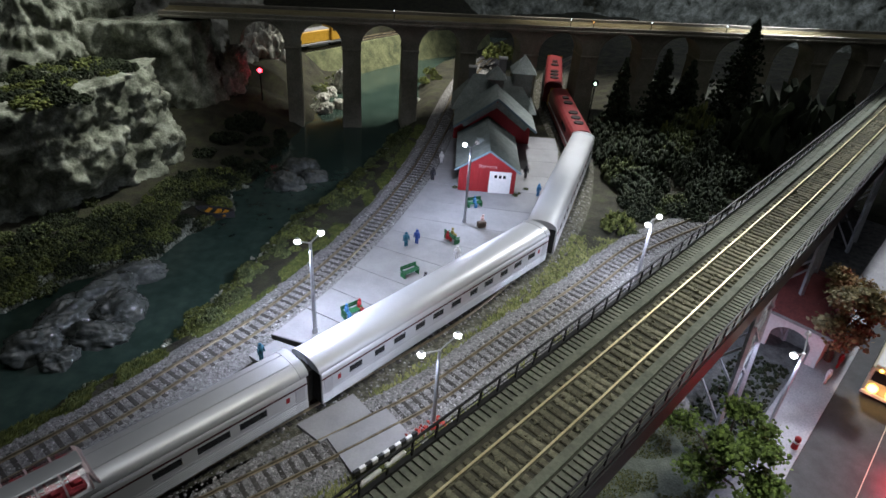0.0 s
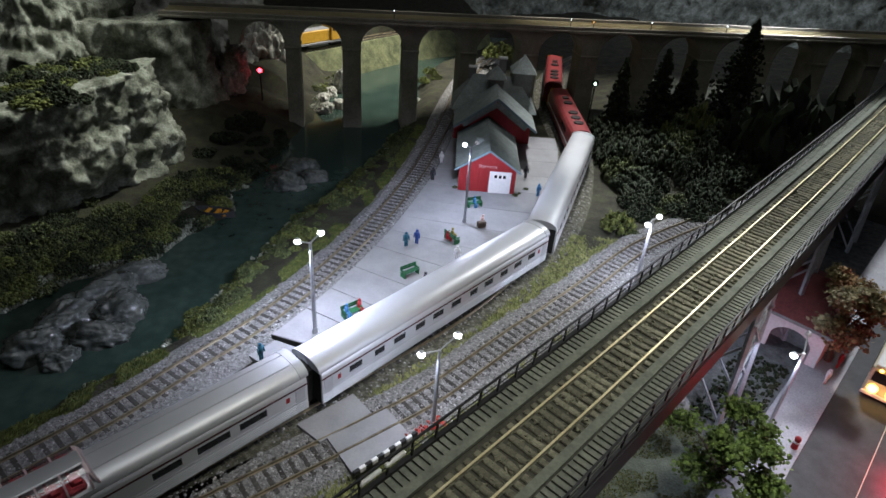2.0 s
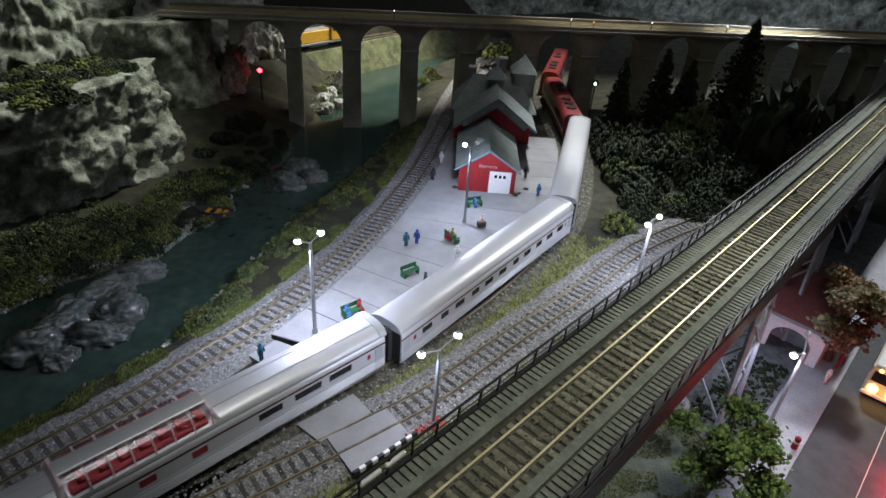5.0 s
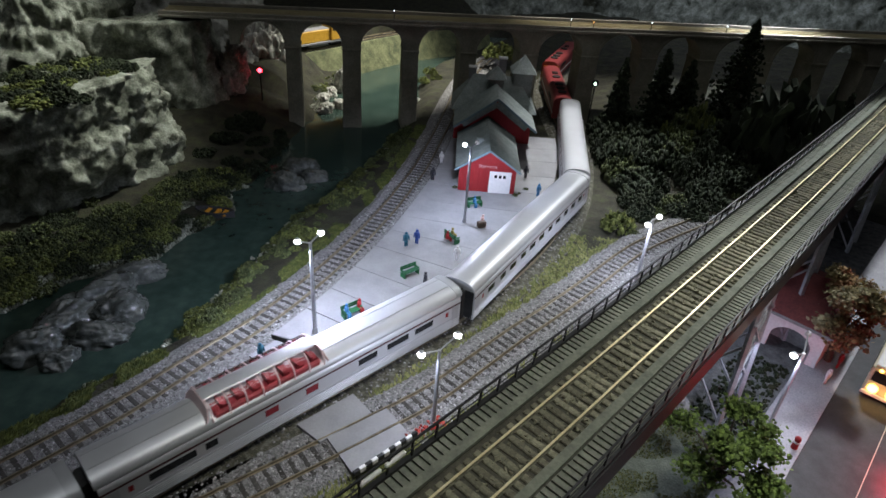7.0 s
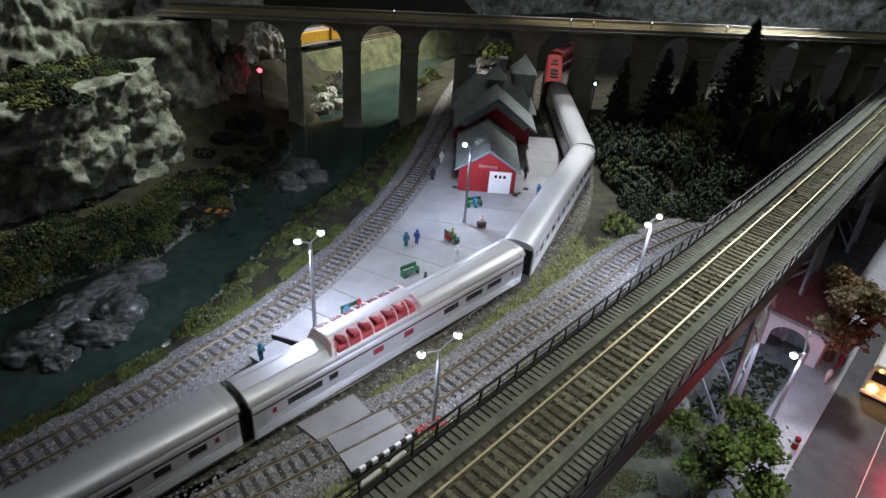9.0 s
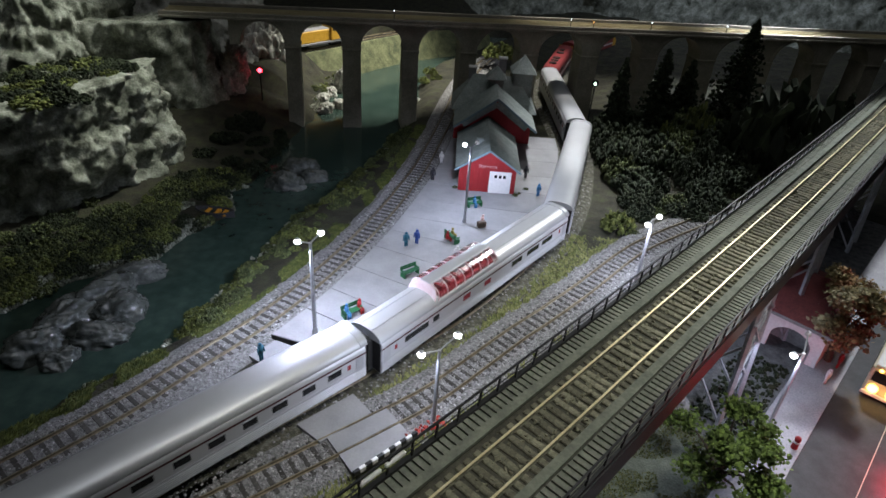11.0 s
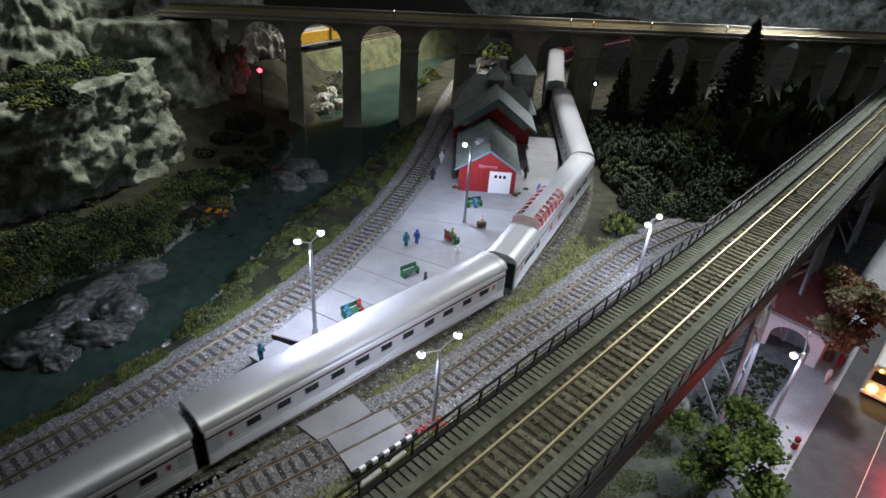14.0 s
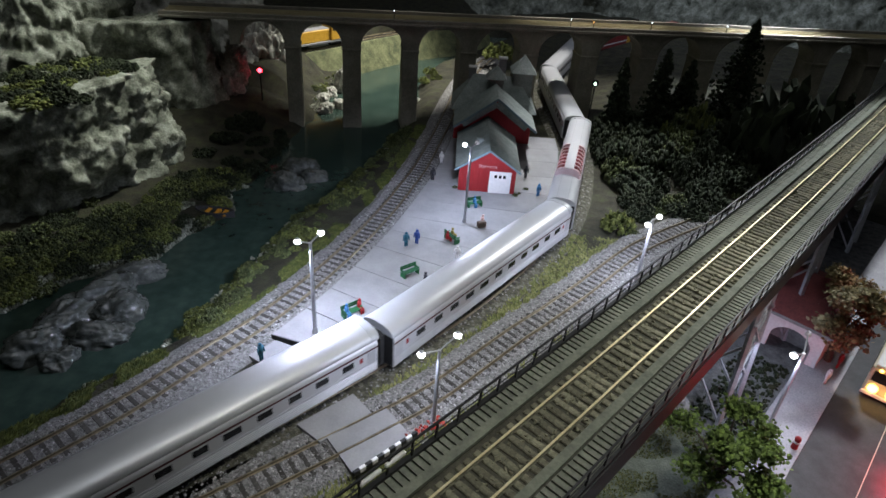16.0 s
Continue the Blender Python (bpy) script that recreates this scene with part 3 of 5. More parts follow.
def build_bridge():
    p = np.c_[BRIDGE, np.full(len(BRIDGE), BZ)]
    t = thing("railway_bridge", pose(0, 0, 0), "long steel railway bridge with timber walkways and black railings", "bridge")
    for o in (-0.89, 0.89):
        rail = part("rail", sweep(p, [(o - 0.1, -0.24), (o - 0.03, -0.2), (o - 0.03, -0.05), (o + 0.03, -0.05), (o + 0.03, -0.2), (o + 0.1, -0.24)]), "bridge_tie", t, "bridge rail with bright head")
        part("rail_head", sweep(p, [(o - 0.055, -0.06), (o - 0.055, 0), (o + 0.055, 0), (o + 0.055, -0.06)]), "rail_top", rail, "polished bright rail head")
    for a, b in ((-2.1, -1.62), (1.45, 1.92)):
        part("guard_timber", sweep(p, [(a, -0.3), (a, -0.08), (b, -0.08), (b, -0.3)]), "timber", t)
    for a, b in ((-3.35, -3.15), (-3.15, -2.12), (1.94, 3.1), (3.2, 3.4)):
        part("girder", sweep(p, [(a, -1.9), (a, -0.34), (b, -0.34), (b, -1.9)] if abs(b - a) < 0.5 else [(a, -0.6), (a, -0.42), (b, -0.42), (b, -0.6)]), "black" if abs(b - a) < 0.5 else "timber", t)
    # Plain sheet under the ties, coloured dark for the shade in their gaps.
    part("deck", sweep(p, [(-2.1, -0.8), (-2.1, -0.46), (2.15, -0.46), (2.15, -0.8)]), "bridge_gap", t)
    rng = random.Random(4)
    d, n = normals(BRIDGE)
    yaw = [math.degrees(math.atan2(v[1], v[0])) for v in d]
    tie = plank = None
    for k in np.arange(34, 172, 0.62):
        i = int(k)
        x, y = BRIDGE[i] + d[i] * (k - i + rng.uniform(-0.05, 0.05))
        m = cm(x, y, BZ - 0.36 + rng.uniform(-0.02, 0.02), 0, 0, yaw[i] + rng.uniform(-4, 4))
        if tie is None:
            tie = part("bridge_tie", slab(-0.2, 0.2, -1.42, 1.42, -0.2, 0.02, bevel=0.05), "bridge_tie", t, "rough weathered tie", at=m)
        else:
            again(tie, m)
    rest = bmesh.new()
    for o, pitch in ((-2.6, 0.42), (2.42, 0.42)):
        for k in np.arange(32, 176, pitch):
            i = int(k)
            x, y = BRIDGE[i] + d[i] * (k - i) + n[i] * o
            if 45 < k < 92:
                mm = cm(x, y, BZ - 0.33, 0, 0, yaw[i])
                if plank is None:
                    plank = part("plank", slab(-0.145, 0.145, -0.42, 0.42, -0.06, 0.06, bevel=0.015), "timber", t, "grey walkway plank", at=mm)
                else:
                    again(plank, mm)
            else:
                rest = box_into(rest, (x, y, BZ - 0.33), yaw[i], 0.145, 0.42, 0.06)
    tagged(part("far_planks", rest, "timber", t), kind="stuff")
    grit = lumps(bmesh.new(), rng, 0, None, 0, 0)
    for k in np.arange(34, 150, 0.12):
        i = int(k)
        o = rng.choice((rng.uniform(-0.78, 0.78), rng.uniform(-0.78, 0.78), rng.uniform(-1.5, 1.5)))
        x, y = BRIDGE[i] + d[i] * (k - i) + n[i] * o
        lumps(grit, rng, 1, lambda: (x, y, BZ - 0.36 + rng.uniform(-0.1, 0.06)), 0.06, 0.17, 1, 0.6)
    tagged(part("grit", grit, "bridge_tie", t, "clods of dirt and splinters between the ties"), kind="stuff")
    # railings
    for o in (-3.05, 3.25):
        railing = part("railing", sweep(p[28:178], [(o - 0.05, 0.82), (o - 0.05, 0.92), (o + 0.05, 0.92), (o + 0.05, 0.82)]), "black", t, "black steel railing")
        part("mid_rail", sweep(p[28:178], [(o - 0.025, 0.35), (o - 0.025, 0.4), (o + 0.025, 0.4), (o + 0.025, 0.35)]), "black", railing)
        part("toe_rail", sweep(p[28:178], [(o - 0.08, -0.34), (o - 0.08, -0.1), (o + 0.08, -0.1), (o + 0.08, -0.34)]), "black", railing)
        post = None
        for k in np.arange(29, 176, 1.5):
            i = int(k)
            x, y = BRIDGE[i] + d[i] * (k - i) + n[i] * o
            m = cm(x, y, BZ - 0.3, rng.uniform(-2, 2), rng.uniform(-4, 9), yaw[i])
            if post is None:
                post = part("post", slab(-0.045, 0.045, -0.045, 0.045, 0, 1.2), "black", railing, at=m)
            else:
                again(post, m, railing)
    # lattice towers on the town side
    for k in (69, 86, 112):
        x, y = BRIDGE[k]
        a = math.degrees(math.atan2(d[k, 1], d[k, 0]))
        z0, z1 = TOWN, BZ - 1.8
        tower = part("tower", slab(-1.9, 1.9, -3.0, 3.0, z1, z1 + 0.25), "steel", t, "lattice steel tower with bluish lamplight put in its colour", at=cm(x, y, 0, 0, 0, a))
        for u in (-1.6, 1.6):
            for o in (-2.6, 2.6):
                part("leg", bar(bmesh.new(), (u * 1.3, o * 1.25, z0), (u, o, z1), 0.34, 0.34), "steel", tower)
            part("brace", bar(bmesh.new(), (u * 1.3, -3.2, z0 + 0.5), (u, 2.6, z1 - 6), 0.18, 0.18), "steel", tower)
            part("brace", bar(bmesh.new(), (u * 1.3, 3.2, z0 + 0.5), (u, -2.6, z1 - 6), 0.18, 0.18), "steel", tower)
        for o in (-2.6, 2.6):
            for q in range(4):
                h0, h1 = z0 + (z1 - z0) * q / 4, z0 + (z1 - z0) * (q + 1) / 4
                part("brace", bar(bmesh.new(), (-1.9, o * 1.15, h0), (1.8, o * 1.1, h1), 0.16, 0.16), "steel", tower)
                part("brace", bar(bmesh.new(), (1.9, o * 1.15, h0), (-1.8, o * 1.1, h1), 0.16, 0.16), "steel", tower)
                part("cross_beam", bar(bmesh.new(), (-1.9, o * 1.1, h1 - 0.1), (1.9, o * 1.1, h1 - 0.1), 0.18, 0.18), "steel", tower)
    return t


build_bridge()

# ---- train ----
SIDE = [(1.66, 0.75), (1.70, 1.6), (1.70, 3.3), (1.63, 3.72)]
ROOF = [(1.63 * math.cos(a) ** 0.8, 3.72 + 0.79 * math.sin(a) ** 0.95) for a in np.linspace(0, math.pi / 2, 13)[:-1]] + [(0, 4.51)]


def mirrored(half):
    return half + [(-a, b) for a, b in reversed(half) if a > 1e-6]


def build_truck(parent, x, span=1.25):
    t = part("truck", slab(x - 2.0, x + 2.0, -1.15, 1.15, 0.42, 0.68, bevel=0.05), "underframe", None, "black wheel truck")
    # the truck's own origin is its pivot
    for v in t.data.vertices:
        v.co.x -= x * C
    t.parent = parent
    t.matrix_basis = cm(x, 0, 0)
    for u in (-span, span):
        bm = bmesh.new()
        for o in (-0.86, 0.86):
            rod(bm, (u, o - 0.12, 0.5), (u, o + 0.12, 0.5), 0.48, seg=16)
        rod(bm, (u, -0.9, 0.5), (u, 0.9, 0.5), 0.09, seg=6)
        part("wheelset", bm, "underframe", t)
    for o in (-1.2, 1.2):
        bm = slab(-1.9, 1.9, o - 0.08, o + 0.08, 0.4, 0.62, bevel=0.04)
        for u in (-span, span):
            box(bm, u - 0.2, u + 0.2, o - 0.13, o + 0.13, 0.32, 0.7)
        part("side_frame", bm, "underframe", t)
    return t


def build_coach(dome, seed):
    rng = random.Random(seed)
    t = thing("dome_coach" if dome else "passenger_coach", pose(0, 0, 0), "silver fluted dome coach with red seats under clear glazing" if dome else "silver streamlined passenger coach with maroon window stripe", "train car", "coaches of the silver train")
    L = 14.55
    part("body", prism(mirrored(SIDE), -L, L), "silver", t, tube=True)
    roof = part("roof", prism([(a * 1.004, b) for a, b in mirrored(ROOF)], -L - 0.12, L + 0.12), "silver", t, tube=True)
    for a, b in ((0.62, 4.47), (-0.62, 4.47), (1.3, 4.19), (-1.3, 4.19)) if dome else ((1.58, 3.82), (-1.58, 3.82)):
        part("roof_rib", slab(-L, L, a - 0.035, a + 0.035, b - 0.03, b + 0.035), "silver_dark", roof)
    for s in (-1, 1):
        part("stripe", slab(-L, L, s * 1.69 - 0.02, s * 1.69 + 0.025, 3.04, 3.2), "maroon", t, "dark maroon stripe")
        for q in range(5):
            z = 0.92 + q * 0.17
            part("flute", slab(-L, L, s * 1.70 - 0.05, s * 1.70 + 0.035, z - 0.05, z + 0.05, bevel=0.02), "silver", t)
        part("belt_rail", slab(-L, L, s * 1.70 - 0.03, s * 1.70 + 0.05, 1.78, 1.88), "silver_dark", t)
        # end hoods
        part("end_hood", prism([(a * 1.02, b + 0.03) for a, b in ROOF] + [(0.0, 4.2), (1.1, 3.9), (1.5, 3.6)] if s > 0 else [(-a * 1.02, b + 0.03) for a, b in ROOF] + [(0.0, 4.2), (-1.1, 3.9), (-1.5, 3.6)], L - 0.5, L + 0.18), "silver_dark", roof)
        part("diaphragm", prism([(-0.72, 0.7), (0.72, 0.7), (0.72, 3.6), (0.45, 3.85), (-0.45, 3.85), (-0.72, 3.6)], s * L, s * (L + 0.5)), "rubber", t, "black rubber diaphragm")
        part("end_wall", slab(s * L - 0.03, s * L + 0.04, -1.56, 1.56, 0.8, 3.7), "rubber", t, "dark end wall")
        part("coupler", slab(min(s * L, s * (L + 0.7)), max(s * L, s * (L + 0.7)), -0.14, 0.14, 0.5, 0.75), "underframe", t)
        if dome:
            wins = [(9.3, 11.3), (6.4, 8.6), (3.6, 5.4), (-1.0, 0.0), (-4.2, -3.2), (-8.4, -7.6), (-11.9, -9.0)]
        else:
            wins = [(-11.9 + 2.3 * i + rng.uniform(-0.15, 0.15), -10.75 + 2.3 * i) for i in range(11)]
        for i, (a, b) in enumerate(wins):
            red = dome and i in (3, 4)
            w = part("window", slab(a, b, s * 1.70 - 0.03, s * 1.70 + 0.012, 2.28, 2.84, bevel=0.015), "seat_red" if red else "window", t, "window with red interior behind" if red else "")
            bm = bmesh.new()
            for z in (2.18, 2.88):
                box(bm, a - 0.05, b + 0.05, s * 1.70 - 0.02, s * 1.70 + 0.03, z - 0.03, z + 0.03)
            part("window_frame", bm, "silver_dark", w)
        for e in (-1, 1):
            door = part("door", slab(e * 13.95 - 0.38, e * 13.95 + 0.38, s * 1.70 - 0.02, s * 1.70 + 0.02, 0.95, 3.0), "silver_dark", t)
            part("door_pane", slab(e * 13.95 - 0.2, e * 13.95 + 0.2, s * 1.70 + 0.0, s * 1.70 + 0.03, 2.2, 2.8), "window", door)
        part("emblem", slab(-13.1, -12.8, s * 1.70 - 0.01, s * 1.70 + 0.02, 2.3, 2.75), "barn_red", t, "small red emblem")
        part("emblem", slab(12.8, 13.1, s * 1.70 - 0.01, s * 1.70 + 0.02, 2.3, 2.75), "barn_red", t, "small red emblem")
    part("underframe", slab(-12.5, 12.5, -1.3, 1.3, 0.5, 0.8), "underframe", t)
    for x0, x1 in ((-5.5, -1.5), (0.5, 3.2), (4.0, 5.8)):
        part("equipment_box", slab(x0, x1, -1.45, 1.45, 0.38, 0.8, bevel=0.05), "underframe", t)
    if dome:
        x0, x1 = -7.6, 0.7
        prof = [(1.52, 3.9), (1.53, 4.4), (1.45, 4.75), (1.22, 5.05), (0.9, 5.2), (0.55, 5.27)]
        for s in (-1, 1):
            ps = [(s * a, b) for a, b in prof]
            inner = [(s * (abs(a) - 0.06), b - 0.05) for a, b in reversed(ps)]
            part("dome_glass", prism(ps + inner, x0, x1), "dome", t, "clear pinkish dome glazing").visible_shadow = False
            for q in range(8):
                x = x0 + (x1 - x0) * q / 7
                bm = bmesh.new()
                for (a, b), (c, d) in zip(ps, ps[1:]):
                    bar(bm, (x, a, b), (x, c, d), 0.1, 0.06)
                part("dome_rib", bm, "frost", t)
            part("dome_sill", slab(x0 - 0.15, x1 + 0.15, s * 1.5 - 0.08, s * 1.5 + 0.08, 3.86, 4.02), "silver", t)
        part("dome_top", prism(mirrored([(0.6, 5.23), (0.5, 5.29), (0.25, 5.32), (0, 5.33)]), x0 - 0.05, x1 + 0.05), "silver", t, "silver dome roof panel")
        for x, k in ((x0, -1), (x1, 1)):
            pts = [(-1.48, 3.95), (1.48, 3.95), (1.46, 4.5), (1.2, 5.03), (0.55, 5.25), (-0.55, 5.25), (-1.2, 5.03), (-1.46, 4.5)]
            bm = prism(pts, x, x + k * 0.12)
            for v in bm.verts:
                v.co.x += k * max(0, 5.1 - v.co.z) * 0.35
            part("dome_end", bm, "frost", t, "translucent sloping dome end")
        part("dome_interior", slab(x0 + 0.2, x1 - 0.2, -1.42, 1.42, 3.98, 4.5, bevel=0.12), "seat_red", t, "red interior of the dome")
        for q in range(7):
            x = x0 + 0.7 + q * 1.12
            for s in (-1, 1):
                bm = slab(x, x + 0.55, s * 0.78 - 0.42, s * 0.78 + 0.42, 4.5, 4.7)
                box(bm, x, x + 0.16, s * 0.78 - 0.42, s * 0.78 + 0.42, 4.6, 4.92)
                part("seat", bm, "seat_red", t, "red seat")
    trucks = [build_truck(t, x) for x in (-10.2, 10.2)]
    return t, trucks


def build_loco():
    t = thing("diesel_locomotive", pose(0, 0, 0), "red diesel locomotive with dark roof fans pulling the train", "locomotive", "locomotives")
    L = 11.7
    part("body", prism(mirrored([(1.6, 0.8), (1.64, 3.4), (1.5, 3.9)]), -L, L - 2.2), "loco_red", t)
    part("roof", prism(mirrored([(1.5, 3.9), (1.2, 4.2), (0.7, 4.36), (0, 4.4)]), -L, L - 2.4), "loco_red", t)
    part("cab_nose", prism([(L - 2.2, 0.8), (L, 0.8), (L, 2.4), (L - 0.7, 2.7), (L - 1.6, 4.1), (L - 2.2, 4.3)], -1.5, 1.5, "y"), "yellow", t, "yellow cab nose")
    nose = part("windshield", slab(-0.03, 0.03, -1.2, 1.2, -0.5, 0.5), "window", t, at=cm(L - 1.05, 0, 3.45, 0, -32, 0))
    for x in (-8.5, -6.2, -3.9, 1.0):
        bm = bmesh.new()
        rod(bm, (x, 0, 4.35), (x, 0, 4.55), 0.75, seg=20)
        part("roof_fan", bm, "underframe", t)
    part("exhaust", slab(3.0, 4.2, -0.5, 0.5, 4.35, 4.6, bevel=0.05), "underframe", t)
    for s in (-1, 1):
        part("stripe", slab(-L, L - 2.3, s * 1.63 - 0.02, s * 1.63 + 0.03, 1.6, 1.85), "white", t)
        part("side_grille", slab(-8, -4, s * 1.63 - 0.02, s * 1.63 + 0.03, 2.6, 3.3), "underframe", t)
    part("fuel_tank", slab(-3, 3, -1.3, 1.3, 0.3, 0.85, bevel=0.1), "underframe", t)
    trucks = [build_truck(t, x) for x in (-7.4, 7.4)]
    return t, trucks


# ---- motion ----
RUN = [(0.0, 48.91), (2.75, 48.91), (3.0, 49.12), (3.5, 50.47), (4.0, 52.19), (6.5, 62.17), (7.0, 64.3), (7.5, 66.53), (8.0, 68.8), (8.5, 71.18), (9.0, 73.68), (11.5, 86.69), (12.0, 89.26), (12.5, 91.81), (13.0, 94.5), (13.5, 97.4), (14.0, 100.52), (14.5, 103.93), (15.0, 107.61), (15.5, 111.4), (16.0, 115.2)]
CP = 29.985


def run_at(t):
    """How far the dome coach has come along the line: a smooth curve through RUN."""
    ts, ss = np.array(RUN).T
    i = int(np.clip(np.searchsorted(ts, t) - 1, 0, len(ts) - 2))
    h, g = np.diff(ts), np.diff(ss) / np.diff(ts)
    slope = np.r_[g[0], [0 if g[k] * g[k + 1] <= 0 else (h[k] + h[k + 1]) / (h[k] / g[k + 1] + h[k + 1] / g[k]) for k in range(len(g) - 1)], g[-1]]
    u = (t - ts[i]) / h[i]
    return (2 * u**3 - 3 * u**2 + 1) * ss[i] + (u**3 - 2 * u**2 + u) * h[i] * slope[i] + (-2 * u**3 + 3 * u**2) * ss[i + 1] + (u**3 - u**2) * h[i] * slope[i + 1]


TS = 0.5 * np.arange(len(TRAIN))


def on_line(s):
    s = s + S_ZERO
    return np.array([np.interp(s, TS, TRAIN[:, 0]), np.interp(s, TS, TRAIN[:, 1])])


def heading(s, gap):
    d = on_line(s + gap) - on_line(s - gap)
    return math.degrees(math.atan2(d[1], d[0]))


CARS = []
for offset, kind in ((0, "dome"), (1, "coach"), (2, "coach"), (-1, "coach"), (-2, "coach")):
    CARS.append((*build_coach(kind == "dome", 7 + offset), offset * CP, 10.2))
for offset in (2.5 * CP + 12.2, 2.5 * CP + 36.4):
    CARS.append((*build_loco(), offset, 7.4))


def motions():
    times = [0.0, 2.7] + [2.75 + 0.25 * i for i in range(54)]
    for car, trucks, offset, gap in CARS:
        rows, turns = [], [[], []]
        for t in times:
            s = run_at(min(t, 16.0)) + offset
            a, b = on_line(s - gap), on_line(s + gap)
            mid, yaw = (a + b) / 2, heading(s, gap)
            rows.append((t, cm(mid[0], mid[1], 0, 0, 0, yaw)))
            for k, e in enumerate((-gap, gap)):
                turns[k].append((t, cm(e, 0, 0, 0, 0, heading(s + e, 1.3) - yaw)))
        walk(car, rows)
        for truck, r in zip(trucks, turns):
            walk(truck, r)

# ---- station ----


def gable(x0, x1, y0, y1, eave, ridge, over, thick):
    """Two roof slopes with the ridge along y."""
    c = (x0 + x1) / 2
    k = (ridge - eave) / (c - x0)
    out = []
    for s in (-1, 1):
        e = c + s * (c - x0 + over)
        ez = eave - k * over
        out.append(prism([(c, ridge), (e, ez), (e, ez + thick), (c, ridge + thick)], y0 - over, y1, "y"))
    return out


def build_station():
    t = thing("railway_station", cm(0, 0, 0), "red wooden railway station with grey-green slate roofs", "station")
    part("front_wing", prism([(1.3, 0), (8.5, 0), (8.5, 3.45), (4.9, 5.85), (1.3, 3.45)], 70.6, 82.9, "y"), "barn_red", t)
    for i in range(17):
        x = 1.5 + i * 0.42
        top = 3.45 + 2.4 * (1 - abs(x - 4.9) / 3.6) - 0.1
        part("batten", slab(x - 0.04, x + 0.04, 70.55, 70.62, 0.02, top), "barn_red", t)
    for bm in gable(1.3, 8.5, 70.6, 82.9, 3.45, 5.85, 0.55, 0.16):
        part("roof_slope", bm, "slate", t)
    for s in (-1, 1):
        bm = bmesh.new()
        bar(bm, (4.9, 70.0, 5.92), (4.9 + s * 4.15, 70.0, 3.16), 0.1, 0.22)
        part("barge_board", bm, "slate_blue", t, "blue-grey painted roof edge")
    door = part("garage_door", slab(5.15, 7.9, 70.46, 70.56, 0.05, 3.05), "white", t, "white double door with three small panes")
    for i in range(3):
        part("pane", slab(5.78 + i * 0.55, 6.12 + i * 0.55, 70.42, 70.47, 2.2, 2.6), "window", door)
    part("vent_hood", slab(3.0, 4.3, 74.2, 75.4, 4.6, 5.9, bevel=0.2), "slate", t, "small grey roof dormer")
    font = bpy.data.curves.new("sign_text", "FONT")
    font.body, font.size, font.extrude, font.align_x = "Starrucca", 0.62 * C, 0.0002, "CENTER"
    tmp = bpy.data.objects.new("sign_text", font)
    scene.collection.objects.link(tmp)
    me = bpy.data.meshes.new_from_object(tmp.evaluated_get(bpy.context.evaluated_depsgraph_get()))
    bpy.data.objects.remove(tmp)
    me.materials.append(M["sign_pink"])
    sign = new("sign_lettering", me)
    sign.parent, sign.matrix_basis = t, cm(4.85, 70.5, 3.5, 90)
    tagged(sign, "small pale raised station lettering")
    # middle hall with its steep front gable
    part("hall", prism([(2.4, 0), (9.4, 0), (9.4, 5.9), (5.95, 8.3), (2.4, 5.7)], 83.4, 88, "y"), "barn_red", t)
    for bm in gable(0.9, 11.0, 82.2, 88.6, 5.1, 8.9, 0.8, 0.2):
        part("hall_roof_slope", bm, "slate", t)
    for s in (-1, 1):
        bm = bmesh.new()
        bar(bm, (5.95, 81.35 + s * 0.07, 8.95), (5.95 + s * 5.85, 81.35 + s * 0.07, 4.55), 0.12, 0.3)
        part("barge_board", bm, "slate_blue", t, "pale painted gable edge")
        bm = bmesh.new()
        bar(bm, (5.95, 82.9 + s * 0.07, 7.9), (5.95 + s * 4.6, 82.9 + s * 0.07, 4.6), 0.12, 1.0)
        part("inner_gable_edge", bm, "slate", t, "dark slate inner gable edge")
    # main building across, with hipped roof, cupola, turret and chimneys
    part("main_building", slab(0.2, 11.8, 88.7, 96, 0, 4.9), "barn_red", t)
    hip = [(-0.4, 88.2, 4.9), (12.4, 88.2, 4.9), (12.4, 96.6, 4.9), (-0.4, 96.6, 4.9), (2.6, 92, 9.4), (9.2, 92, 9.4)]
    part("hip_roof", from_lists(hip, [(0, 1, 5, 4), (1, 2, 5), (2, 3, 4, 5), (3, 0, 4), (3, 2, 1, 0)]), "slate", t)
    part("cupola", slab(4.8, 7.0, 88.7, 90.8, 8, 9.7), "slate", t)
    cap = [(4.4, 88.2, 9.7), (7.4, 88.2, 9.7), (7.4, 91.3, 9.7), (4.4, 91.3, 9.7), (5.9, 89.7, 11.4)]
    part("cupola_roof", from_lists(cap, [(0, 1, 4), (1, 2, 4), (2, 3, 4), (3, 0, 4), (3, 2, 1, 0)]), "slate", t)
    part("turret", slab(8.6, 11.4, 91, 94, 5, 10.2), "slate", t)
    cap = [(8.1, 90.5, 10.2), (11.9, 90.5, 10.2), (11.9, 94.5, 10.2), (8.1, 94.5, 10.2), (10.0, 92.5, 12.6)]
    part("turret_roof", from_lists(cap, [(0, 1, 4), (1, 2, 4), (2, 3, 4), (3, 0, 4), (3, 2, 1, 0)]), "slate", t)
    for x, z in ((2.4, 10.2), (6.8, 11.8)):
        chim = part("chimney", slab(x - 0.55, x + 0.55, 92.0, 93.0, 8, z), "grey", t)
        part("chimney_cap", slab(x - 0.65, x + 0.65, 91.9, 93.1, z, z + 0.2), "white", chim)
    return t


build_station()

# ---- platform and crossing ----


